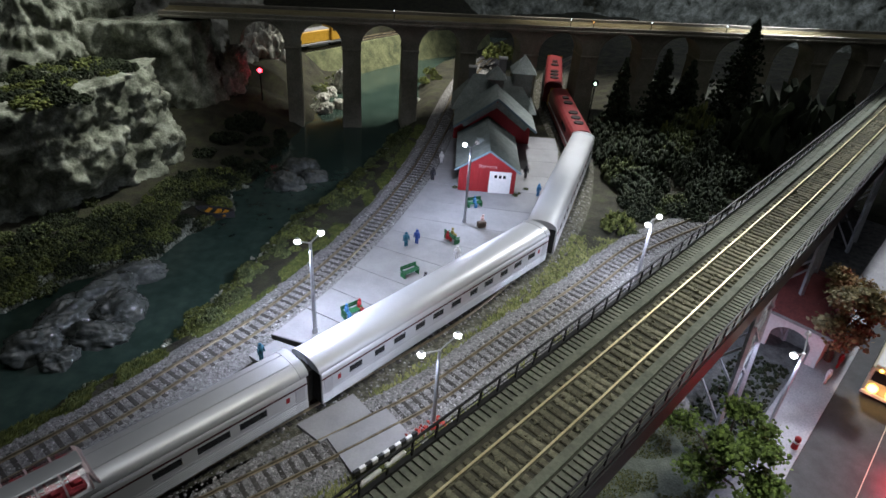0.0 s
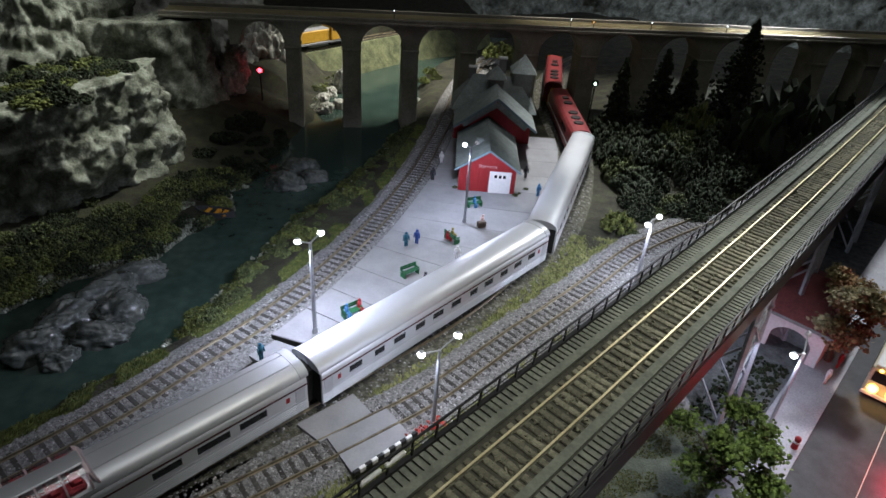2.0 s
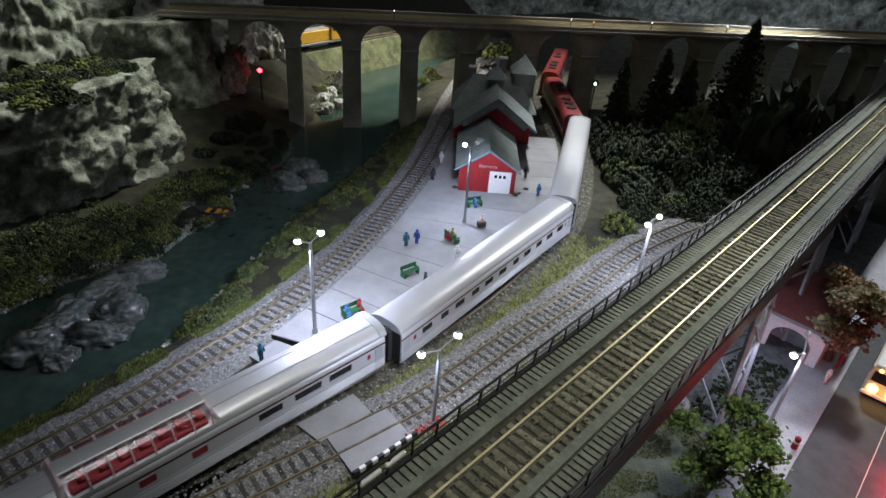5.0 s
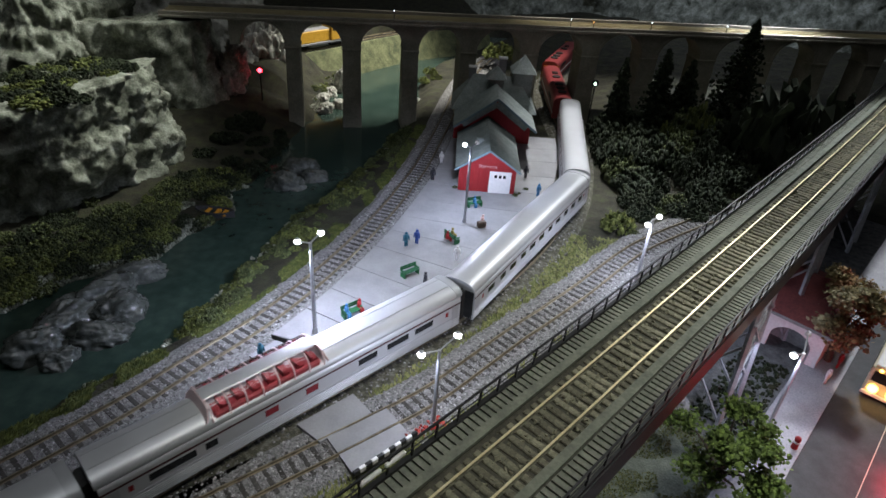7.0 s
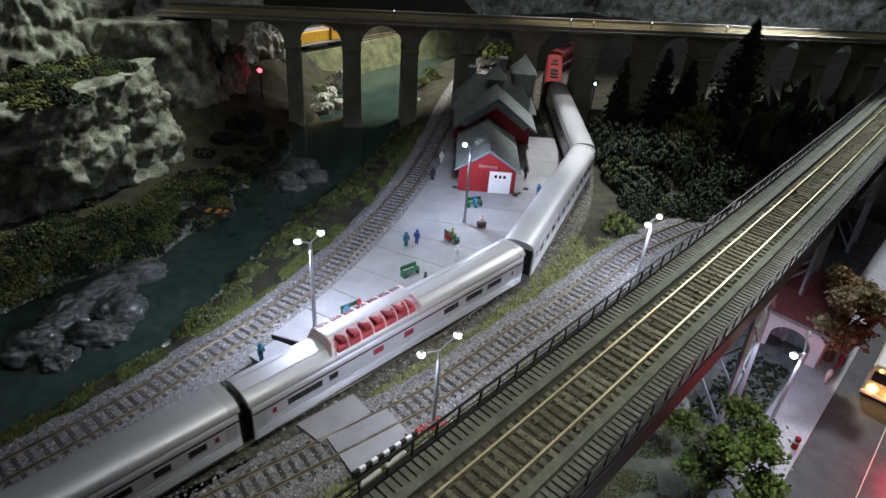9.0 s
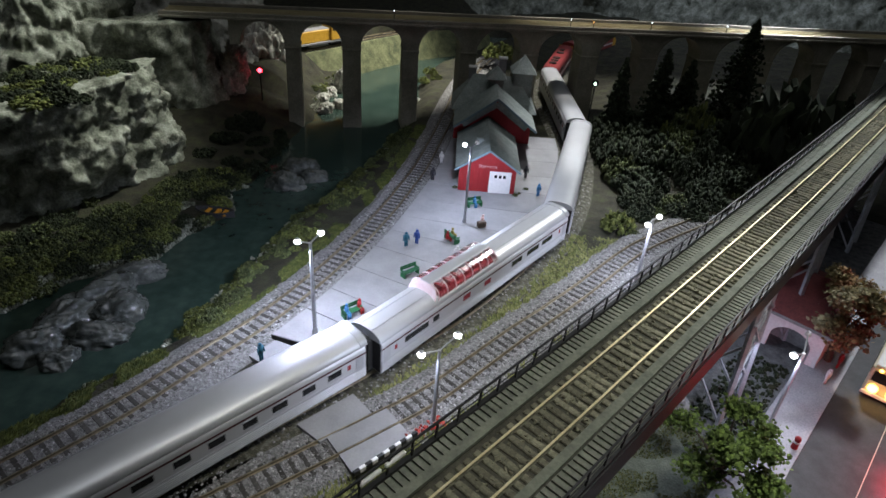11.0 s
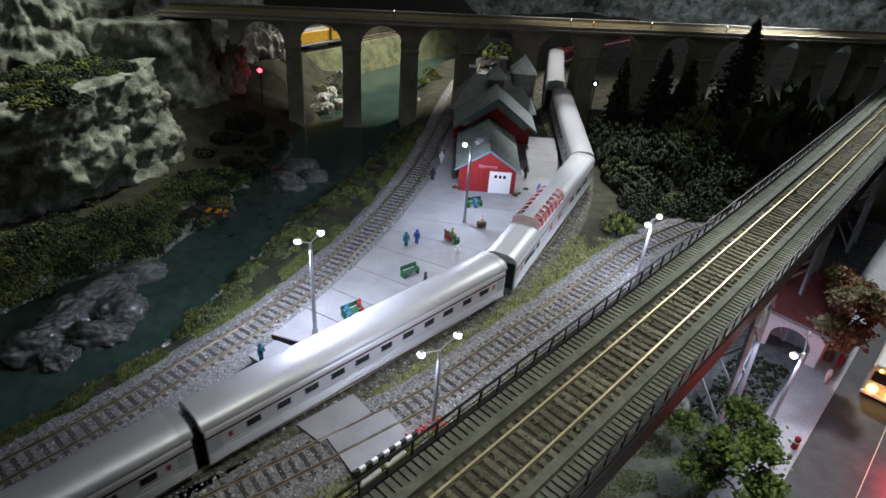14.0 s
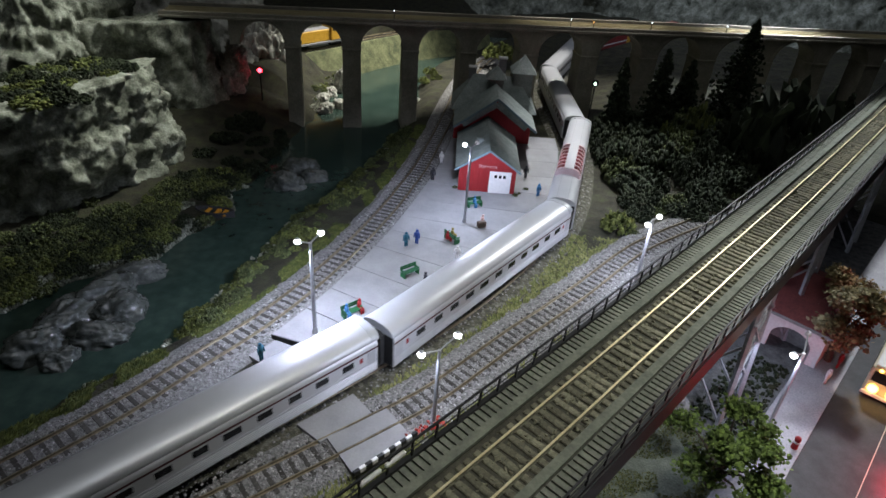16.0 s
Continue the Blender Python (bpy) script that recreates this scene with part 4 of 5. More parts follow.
def build_platform():
    t = thing("station_platform", pose(0, 0, 0), "pale grey concrete station platform of large cast panels", "platform", kind="structure")
    _, nl = normals(LEFT)
    le = LEFT + nl * 2.25
    _, nr = normals(TRAIN)
    re = TRAIN - nr * 2.25
    lo, hi = le[(le[:, 1] > 30) & (le[:, 1] < 105)], re[(re[:, 1] > 25) & (re[:, 1] < 110)]
    ly = [39.6, 43.6, 47, 51, 55.3, 59, 62.5, 67, 72, 77, 82, 87, 92]
    ry = [37.6, 40.2, 43, 46.6, 50.8, 55.2, 60, 65.5, 71, 76.6, 82, 87, 92]
    A = [np.array([np.interp(y, lo[:, 1], lo[:, 0]), y]) for y in ly]
    B = [np.array([np.interp(y, hi[:, 1], hi[:, 0]), y]) for y in ry]
    B[0] = np.array([-8.2, 37.9])
    base = [(*p, -0.6) for p in A] + [(*p, -0.6) for p in reversed(B)]
    n = len(base)
    part("platform_base", from_lists(base + [(x, y, 0.02) for x, y, _ in base], [tuple(range(n)), tuple(range(n, 2 * n))] + [(i, (i + 1) % n, n + (i + 1) % n, n + i) for i in range(n)]), "joint", t)
    for i in range(len(A) - 1):
        for u0, u1 in ((0, 1),):
            q = [A[i] + (B[i] - A[i]) * u0, A[i] + (B[i] - A[i]) * u1, A[i + 1] + (B[i + 1] - A[i + 1]) * u1, A[i + 1] + (B[i + 1] - A[i + 1]) * u0]
            c = sum(q) / 4
            q = [p + (c - p) / np.hypot(*(c - p)) * 0.09 for p in q]
            vs = [(*p, 0.0) for p in q] + [(*p, 0.12) for p in q]
            part("panel", from_lists(vs, [(0, 1, 2, 3), (4, 5, 6, 7), (0, 1, 5, 4), (1, 2, 6, 5), (2, 3, 7, 6), (3, 0, 4, 7)]), "concrete", t)
    vs = [(-15.2, 37.2, -0.25), (-13.5, 39.3, -0.25), (-8.6, 37.5, -0.25), (-11.2, 34.6, -0.25)]
    part("ramp", from_lists(vs + [(x, y, -0.7) for x, y, _ in vs], [(0, 1, 2, 3), (4, 5, 6, 7), (0, 1, 5, 4), (1, 2, 6, 5), (2, 3, 7, 6), (3, 0, 4, 7)]), "concrete", t)


build_platform()


def plate(t, pts, z, mat="concrete", low=-0.6):
    vs = [(*p, z) for p in pts] + [(*p, low) for p in pts]
    return part("slab", from_lists(vs, [(0, 1, 2, 3), (4, 5, 6, 7), (0, 1, 5, 4), (1, 2, 6, 5), (2, 3, 7, 6), (3, 0, 4, 7)]), mat, t)


crossing = thing("level_crossing", pose(0, 0, 0), "concrete road slabs laid across the rails", "level crossing", kind="structure")
plate(crossing, [(-9.5, 30.2), (-7.5, 28.75), (-4.35, 31.85), (-6.0, 33.6)], -0.02)
for skew, inner, outer in ((0.0, -0.78, 0.78), (0.9, 0.99, 2.9)):
    lo = int(np.argmin(np.hypot(MID[:, 0] + 6.1 - skew * 0.4, MID[:, 1] - 27.6 - skew * 0.4)))
    part("slab", sweep(MID[lo:lo + 6], [(inner, -0.5), (inner, -0.03), (outer, -0.03), (outer, -0.5)]), "concrete", crossing)

bar_thing = thing("striped_barrier", cm(-4.75, 26.0, 0.35, 0, 0, 45), "low black and white striped barrier beside the crossing", "barrier")
for i in range(11):
    m = cm(0.29 + i * 0.5, 0, 0)
    part("stripe", slab(-0.245, 0.245, -0.13, 0.13, -0.2, 0.2, bevel=0.03), "white" if i % 2 else "black", bar_thing, at=m)
for i in (0.4, 5.2):
    part("foot", slab(i - 0.08, i + 0.08, -0.1, 0.1, -0.8, -0.2), "black", bar_thing)

# ---- shore ----
rs = random.Random(31)


def shore(name, edge, y0, y1, side, count, label):
    def place():
        y = rs.uniform(y0, y1)
        x = np.interp(y, *edge) + side * max(0.3, rs.gauss(1.0, 0.6))
        if abs(x + 27.6) < 3 and abs(y - 63) < 1.8:
            x -= 5
        return x, y, max(-2.5, height(x, y)) + 0.03
    tagged(part(name, lumps(bmesh.new(), rs, count, place, 0.08, 0.3, 1, 0.35), "rock"), label, "pebbles", kind="stuff")


shore("shore_pebbles", RIVER_L, 40, 72, -1, 1500, "pale grey pebbles along the far river shore")
shore("far_pebbles", RIVER_L, 103, 150, -1, 700, "pale stones along the lit far shore")
shore("bank_pebbles", RIVER_R, 33, 92, 1, 320, "pale grey pebbles along the near river bank")

# ---- lamps ----


def build_lamp(x, y, z, top, heads, watts):
    t = thing("platform_lamp", cm(x, y, z), "grey steel lamp post with two glowing white heads", "street lamp", "lamp posts")
    bm = bmesh.new()
    rod(bm, (0, 0, 0), (0, 0, top - z), 0.17, 0.12, 10)
    part("post", bm, "post", t)
    bm = bmesh.new()
    rod(bm, (0, 0, 0), (0, 0, 0.5), 0.3, 0.22, 10)
    part("base", bm, "post", t)
    for i, (hx, hy) in enumerate(heads):
        dx, dy = hx - x, hy - y
        bm = bmesh.new()
        rod(bm, (0, 0, top - z - 0.05), (dx, dy, top - z + 0.05), 0.06, seg=6)
        arm = part("arm", bm, "post", t)
        bm = bmesh.new()
        rod(bm, (dx, dy, top - z + 0.24), (dx, dy, top - z + 0.32), 0.2, 0.1, 12)
        part("shade", bm, "post", arm)
        bm = ball(bmesh.new(), dx, dy, top - z + 0.0, 0.27, 2, 1, 1, 0.85)
        part("bulb", bm, "bulb" if watts[i] != 0.05 else "white", arm, "glowing white bulb" if watts[i] != 0.05 else "unlit white bulb")
        # Heads at 0.05 W show an unlit bulb but still get this added lamp.
        lamp("lamp_light", "SPOT", hx, hy, top - 0.5, watts[i], (0.7, 0.77, 1.0), 0.2, None, 164)


build_lamp(2.2, 62.1, 0.12, 9.4, [(1.5, 62.7), (2.9, 63.6)], (0.62, 0.05))
build_lamp(-10.4, 40.3, 0.12, 9.1, [(-11.4, 40.3), (-9.9, 41.9)], (0.46, 0.54))
build_lamp(0.3, 31.5, -0.5, 6.8, [(-0.9, 30.9), (1.5, 33.2)], (0.09, 0.09))
build_lamp(20.0, 52.2, -0.5, 7.4, [(19.2, 51.0), (20.8, 52.9)], (0.28, 0.2))
build_lamp(28.9, 37.5, TOWN, 4.2, [(27.9, 37.1), (30.4, 40.0)], (0.1, 0.05))

# ---- benches and small figures ----


def build_bench(x, y, turn, label="green slatted platform bench"):
    t = thing("platform_bench", cm(x, y, 0.12, 0, 0, turn), label, "bench", "platform benches")
    for i in range(3):
        part("seat_slat", slab(-0.95, 0.95, -0.35 + i * 0.22, -0.18 + i * 0.22, 0.5, 0.56), "green_paint", t)
    for i in range(2):
        part("back_slat", slab(-0.95, 0.95, 0.32, 0.38, 0.68 + i * 0.24, 0.86 + i * 0.24), "green_paint", t)
    for s in (-0.85, 0.85):
        bm = slab(s - 0.06, s + 0.06, -0.35, 0.38, 0, 0.5)
        box(bm, s - 0.06, s + 0.06, 0.26, 0.36, 0.5, 1.12)
        box(bm, s - 0.06, s + 0.06, -0.35, 0.36, 0.72, 0.8)
        part("bench_end", bm, "green_paint", t)


def figurine(x, y, turn, mat, label, seated=False, z=0.12):
    """A plain painted model figure."""
    bm = bmesh.new()
    if seated:
        rod(bm, (0, 0, 0.5), (0, 0.05, 1.2), 0.24, 0.2, 10)
        rod(bm, (-0.12, 0, 0.58), (-0.12, -0.55, 0.58), 0.12, 0.1, 8)
        rod(bm, (0.12, 0, 0.58), (0.12, -0.55, 0.58), 0.12, 0.1, 8)
        rod(bm, (-0.12, -0.52, 0.0), (-0.12, -0.52, 0.58), 0.09, 0.1, 8)
        rod(bm, (0.12, -0.52, 0.0), (0.12, -0.52, 0.58), 0.09, 0.1, 8)
        ball(bm, 0, 0, 1.45, 0.17)
    else:
        rod(bm, (-0.12, 0, 0), (-0.11, 0, 0.95), 0.1, 0.13, 8)
        rod(bm, (0.12, 0, 0), (0.11, 0, 0.95), 0.1, 0.13, 8)
        rod(bm, (0, 0, 0.85), (0, 0, 1.6), 0.22, 0.27, 10)
        rod(bm, (-0.3, 0, 1.5), (-0.36, -0.1, 0.85), 0.09, 0.07, 6)
        rod(bm, (0.3, 0, 1.5), (0.36, -0.1, 0.85), 0.09, 0.07, 6)
        ball(bm, 0, 0, 1.82, 0.18)
    bmesh.ops.scale(bm, vec=(0.88, 0.88, 0.88), verts=bm.verts)
    ob = part("figurine", bm, mat, smooth=True, at=cm(x, y, z, 0, 0, turn))
    tagged(ob, label, "figurine", "platform figures")


build_bench(-3.1, 50.2, 42)
build_bench(-7.7, 43.1, 42)
build_bench(0.9, 57.6, 130)
build_bench(3.4, 66.3, 25)
figurine(-4.0, 55.7, 20, "doll_teal", "small teal painted standing model figure")
figurine(-2.9, 56.4, -20, "doll_blue", "small blue painted standing model figure")
figurine(-14.0, 36.8, 60, "doll_teal", "small dark teal model figure by the track", z=-0.25)
figurine(-2.1, 73.0, 0, "doll_dark", "small dark painted standing model figure")
figurine(-1.2, 78.8, 0, "doll_white", "small white painted model figure with bags")
# Figure mesh standing in for the dark shrub by the station door.
figurine(10.4, 76.0, 0, "doll_dark", "dark upright shape for the shrub beside the station")
figurine(11.6, 70.6, 30, "doll_sky", "small light blue model figure near the train")
figurine(4.3, 61.6, 40, "doll_pink", "small pink seated model figure on luggage", True)
figurine(0.4, 57.2, 130, "doll_red", "small red seated model figure on a bench", True)
figurine(0.9, 58.0, 130, "doll_olive", "small olive seated model figure on a bench", True)
figurine(-7.1, 43.7, 42, "doll_red", "small red seated model figure on a bench", True)
figurine(-8.1, 42.8, 42, "doll_sky", "small light blue seated model figure", True)
figurine(3.4, 66.3, 25, "doll_sky", "small blue seated model figure on a bench", True)
figurine(1.5, 53.7, 0, "doll_white", "small pale model figure near the platform edge")
figurine(-1.5, 49.4, 0, "doll_dark", "small dark crouching model figure near the platform edge", True, -0.25)
bm = slab(-0.5, 0.5, -0.3, 0.3, 0, 0.75, bevel=0.08)
tagged(part("luggage_crate", bm, "wood", at=cm(4.2, 61.2, 0.12, 0, 0, 30)), "dark crate under a seated figure", "crate")

# ---- plants ----
import collections
RNG = random.Random(12)


def bush_mesh(mat, seed, count=190):
    rng = random.Random(seed)
    bm = bmesh.new()

    def place():
        a, r = rng.uniform(0, 6.283), math.sqrt(rng.uniform(0, 1)) * 1.15
        top = 1.1 * math.sqrt(max(0.0, 1 - (r / 1.25) ** 2)) * (0.75 + 0.35 * noise.noise((math.cos(a) * 1.5, r, seed)))
        return r * math.cos(a), r * math.sin(a), rng.uniform(0.25, 1) * top

    lumps(bm, rng, count, place, 0.06, 0.18, 1, 0.55)
    return part("bush", bm, mat, at=cm(0, 0, -50))


BUSHES = {m: [bush_mesh("leaf_olive" if m == "leaf_light" else m, 40 + i + 10 * k) for i in range(4)] for k, m in enumerate(("leaf", "leaf_light", "needle"))}
used = set()
THICKETS = collections.defaultdict(list)
CLOSE_SCRUB = {"bushes under the cliff": "dense dark green scrub at the foot of the cliff", "bushes on the cliff": "green scrub on the cliff ledge, dark shrubs for gully shade", "wood beside the branch line": "dense dark green undergrowth of the wood", "bushes behind the viaduct": "low green scrub on the lit far bank"}


def plant(x, y, r, mat="leaf", tall=1.0, z=None, label="", group="river bank bushes", alone=False):
    src = RNG.choice(BUSHES[mat])
    h = height(x, y) if z is None else z
    m = cm(x, y, h - 0.1, 0, 0, RNG.uniform(0, 360)) @ Matrix.Diagonal((r, r * RNG.uniform(0.8, 1.1), r * tall, 1))
    if group in CLOSE_SCRUB and not alone:
        THICKETS[group, mat].append((src, m))
        return None
    if src.name in used:
        ob = copy_thing(src, m)
    else:
        used.add(src.name)
        ob = src
        ob.matrix_basis = m
    return tagged(ob, label or {"leaf": "dark green foam bush on the bank", "leaf_light": "light green foam bush", "needle": "very dark green foam shrub"}[mat], "bush", group)


# between river and siding
for y in np.arange(33, 96, 0.75):
    xr = np.interp(y, *RIVER_R)
    xt = np.interp(y, LEFT[:, 1], LEFT[:, 0]) - 3.7
    room = xt - xr
    if y > 41:
        for u in (0.15, 0.4, 0.66):
            if room > 1.2 and RNG.random() < 0.95 - 0.5 * u:
                plant(xr + room * u + RNG.uniform(-0.5, 0.5), y + RNG.uniform(-0.5, 0.5), RNG.uniform(0.55, 1.25), RNG.choice(["leaf", "leaf", "leaf_light"]) if y < 80 else "leaf", RNG.uniform(0.8, 1.25))
    elif RNG.random() < 0.5:
        plant(xr + room * RNG.uniform(0.15, 0.5), y, RNG.uniform(0.3, 0.7), RNG.choice(["leaf", "leaf_light"]))
# far bank under the cliff
for _ in range(130):
    y = RNG.uniform(41, 74)
    x = np.interp(y, *RIVER_L) - RNG.uniform(1.2, 7.5)
    if abs(x + 27.8) < 4.6 and -5 < y - 63.2 < 2.2:
        continue
    plant(x, y, RNG.uniform(0.7, 1.35), RNG.choice(["leaf", "leaf_light", "needle"]), group="bushes under the cliff")
# dark shrubs added to fill the shaded gap near the viaduct end
for _ in range(26):
    y = RNG.uniform(74, 93)
    plant(np.interp(y, *RIVER_L) - RNG.uniform(0.5, 9), y, RNG.uniform(0.7, 1.5), "needle", group="bushes under the cliff")
# ledges of the cliffs; dark shrubs here also stand in for gully shade
top = CLIFFS["cliff_front"]
for _ in range(120):
    x, y = RNG.uniform(-74, -40), RNG.uniform(60, 77)
    near = np.hypot(top[:, 0] - x, top[:, 1] - y) < 0.8
    if near.any() and top[near][:, 2].max() > 6:
        plant(x, y, RNG.uniform(0.8, 1.9), RNG.choice(["leaf", "needle", "needle", "leaf_light"]), 0.7, top[near][:, 2].max() - 0.25, group="bushes on the cliff")
# wood beside the branch line; some lighter entries stand in for lit bushes
for x, y, r, m, tall in [(25.6, 90, 2.2, "leaf", 2.6), (33.2, 90, 1.8, "leaf_light", 3.3), (36.2, 90, 1.5, "leaf_light", 2.9), (20.9, 65.0, 2.1, "leaf_light", 1.7), (22.6, 63.6, 1.2, "leaf", 1.0), (24.5, 68, 1.2, "needle", 1), (27, 70, 1.4, "leaf", 1), (30, 72, 1.5, "needle", 1), (33, 73.5, 1.4, "leaf", 1), (36.5, 72.5, 1.0, "leaf_light", 0.8), (25, 82.5, 1.8, "leaf", 1.6), (23.6, 78, 1.3, "leaf", 1), (28, 77, 2.0, "needle", 1.5), (27.5, 92, 3.0, "leaf", 2.2), (33, 80, 2.2, "needle", 1.6), (38.5, 93, 2.4, "leaf_light", 2.6), (42.5, 92, 2.0, "leaf_light", 2.2), (38, 84, 2.4, "needle", 1.6), (44, 80, 2.4, "leaf", 1.2), (48, 86, 3.0, "needle", 1.6), (54, 90, 3.2, "needle", 1.8), (31, 86, 2.4, "needle", 1.8), (35, 78, 1.8, "leaf", 1), (40, 76, 1.6, "leaf", 1), (46, 76.5, 1.8, "needle", 1), (60, 96, 3, "needle", 1.8), (23.5, 88, 2.0, "needle", 1.6)]:
    plant(x, y, r, m, tall, group="wood beside the branch line", alone=True)
for _ in range(46):
    x, y = RNG.uniform(23.5, 66), RNG.uniform(69, 97)
    if y > 66 + 0.28 * (x - 24) and (x - B0[0]) * BN[0] + (y - B0[1]) * BN[1] < -12:
        plant(x, y, RNG.uniform(1.5, 2.6), RNG.choice(["needle", "needle", "leaf"]), RNG.uniform(0.8, 1.3), group="wood beside the branch line")
wood = random.Random(91)
for _ in range(150):
    x, y = wood.uniform(22.5, 64), wood.uniform(67, 99)
    if y > 64.5 + 0.32 * (x - 20) and x > np.interp(y, TRAIN[:, 1], TRAIN[:, 0]) + 5 and (x - B0[0]) * BN[0] + (y - B0[1]) * BN[1] < -11.5:
        k = min(1.0, (y - 64.5 - 0.32 * (x - 20)) / 12)
        plant(x, y, wood.uniform(1.1, 1.9) + 0.7 * k, "needle" if wood.random() < 0.9 else "leaf", wood.uniform(0.8, 1.2) + 0.9 * k, group="wood beside the branch line")
for _ in range(150):
    y = wood.uniform(38, 72)
    edge = np.interp(y, *RIVER_L)
    x = edge - wood.uniform(1.0, 10.5 if y < 62 else 8)
    if not (abs(x + 27.6) < 5 and -5 < y - 63.2 < 2.5):
        # lighter leaves near the water stand in for lit bushes
        plant(x, y, wood.uniform(0.55, 1.2), "leaf_light" if x > edge - 3 and wood.random() < 0.4 else wood.choice(["leaf", "needle"]), wood.uniform(0.8, 1.3), group="bushes under the cliff")
for _ in range(170):
    y = wood.uniform(36, 62)
    x = np.interp(y, *RIVER_L) - wood.uniform(0.8, 16)
    plant(x, y, wood.uniform(0.6, 1.3), wood.choice(["leaf", "needle"]), wood.uniform(0.8, 1.3), group="bushes under the cliff")
for _ in range(110):
    x, y = wood.uniform(-36, -28.5), wood.uniform(52, 73)
    if not (x > -31.5 and 59 < y < 65.5) and x < np.interp(y, *RIVER_L) - 0.9:
        plant(x, y, wood.uniform(0.5, 0.95), wood.choice(["leaf", "leaf_light", "leaf"]), wood.uniform(0.9, 1.4), group="bushes under the cliff")
for _ in range(38):
    y = wood.uniform(106, 146)
    plant(np.interp(y, *RIVER_L) - wood.uniform(0.8, 3.5), y, wood.uniform(0.35, 0.8), wood.choice(["leaf_light", "leaf"]), 0.9, group="bushes behind the viaduct")
for x, y, r in [(10.2, 72.2, 0.55), (9.2, 70.8, 0.4), (0.9, 71.2, 0.45), (8.7, 70.2, 0.5)]:
    plant(x, y, r, "leaf", 1.5, 0.12, "small green shrub beside the station", "station shrubs")
for x, y, r, z in [(8.5, 134, 2.6, 2), (11, 136, 2.2, 1.5), (-5.5, 128, 1.2, -1), (-4, 124, 1.0, -1), (-6.5, 122, 1.0, -1.2)]:
    plant(x, y, r, "leaf_light", 1.2, z, group="bushes behind the viaduct", alone=True)


def build_thicket(label, pieces):
    """Scrub that nobody could count, as one mesh."""
    vs, fs, base = [], [], 0
    for src, m in pieces:
        me = src.data
        v = np.empty(len(me.vertices) * 3)
        me.vertices.foreach_get("co", v)
        f = np.empty(len(me.loops), np.int32)
        me.loops.foreach_get("vertex_index", f)
        q = np.array(m)
        vs.append(v.reshape(-1, 3) @ q[:3, :3].T + q[:3, 3])
        fs.append(f + base)
        base += len(me.vertices)
    v, f = np.concatenate(vs), np.concatenate(fs)
    me = bpy.data.meshes.new("scrub")
    me.vertices.add(len(v))
    me.vertices.foreach_set("co", v.ravel())
    me.loops.add(len(f))
    me.loops.foreach_set("vertex_index", f)
    me.polygons.add(len(f) // 3)
    me.polygons.foreach_set("loop_start", np.arange(0, len(f), 3, dtype=np.int32))
    me.update(calc_edges=True)
    me.materials.append(pieces[0][0].data.materials[0])
    tagged(new("scrub", me), label, "scrub", kind="stuff")


for (group, _), pieces in THICKETS.items():
    build_thicket(CLOSE_SCRUB[group], pieces)
for src in [b for kinds in BUSHES.values() for b in kinds]:
    if src.name not in used:
        bpy.data.objects.remove(src)


def build_conifer(x, y, top, spread, seed):
    rng = random.Random(seed)
    z = height(x, y)
    t = thing("conifer_tree", cm(x, y, z), "tall dark green model conifer with ragged branches", "tree", "conifers")
    h = top - z
    bm = bmesh.new()
    rod(bm, (0, 0, 0), (0, 0, h), 0.45, 0.05, 8)
    part("trunk", bm, "bark", t)
    bm = bmesh.new()
    for i in range(70):
        f = i / 69
        q = 0.12 * h + 0.86 * h * f
        for _ in range(7):
            a, r = rng.uniform(0, 6.283), spread * (1 - f) ** 0.85 * rng.uniform(0.35, 1.1) + 0.15
            for u in (0.45, 0.75, 1.0):
                lumps(bm, rng, 1, lambda: (r * u * math.cos(a), r * u * math.sin(a), q - 0.25 * r * u), 0.12 + 0.14 * (1 - f), 0.24 + 0.24 * (1 - f), 1, 0.5)
    part("crown", bm, "needle", t)


build_conifer(44.6, 97.2, 19.6, 6.0, 1)
build_conifer(32.0, 95.5, 14.6, 3.6, 2)
build_conifer(26.2, 96.5, 12.6, 2.6, 3)
build_conifer(37.5, 99, 12.4, 3.0, 7)
build_conifer(57, 88, 12, 3.4, 4)


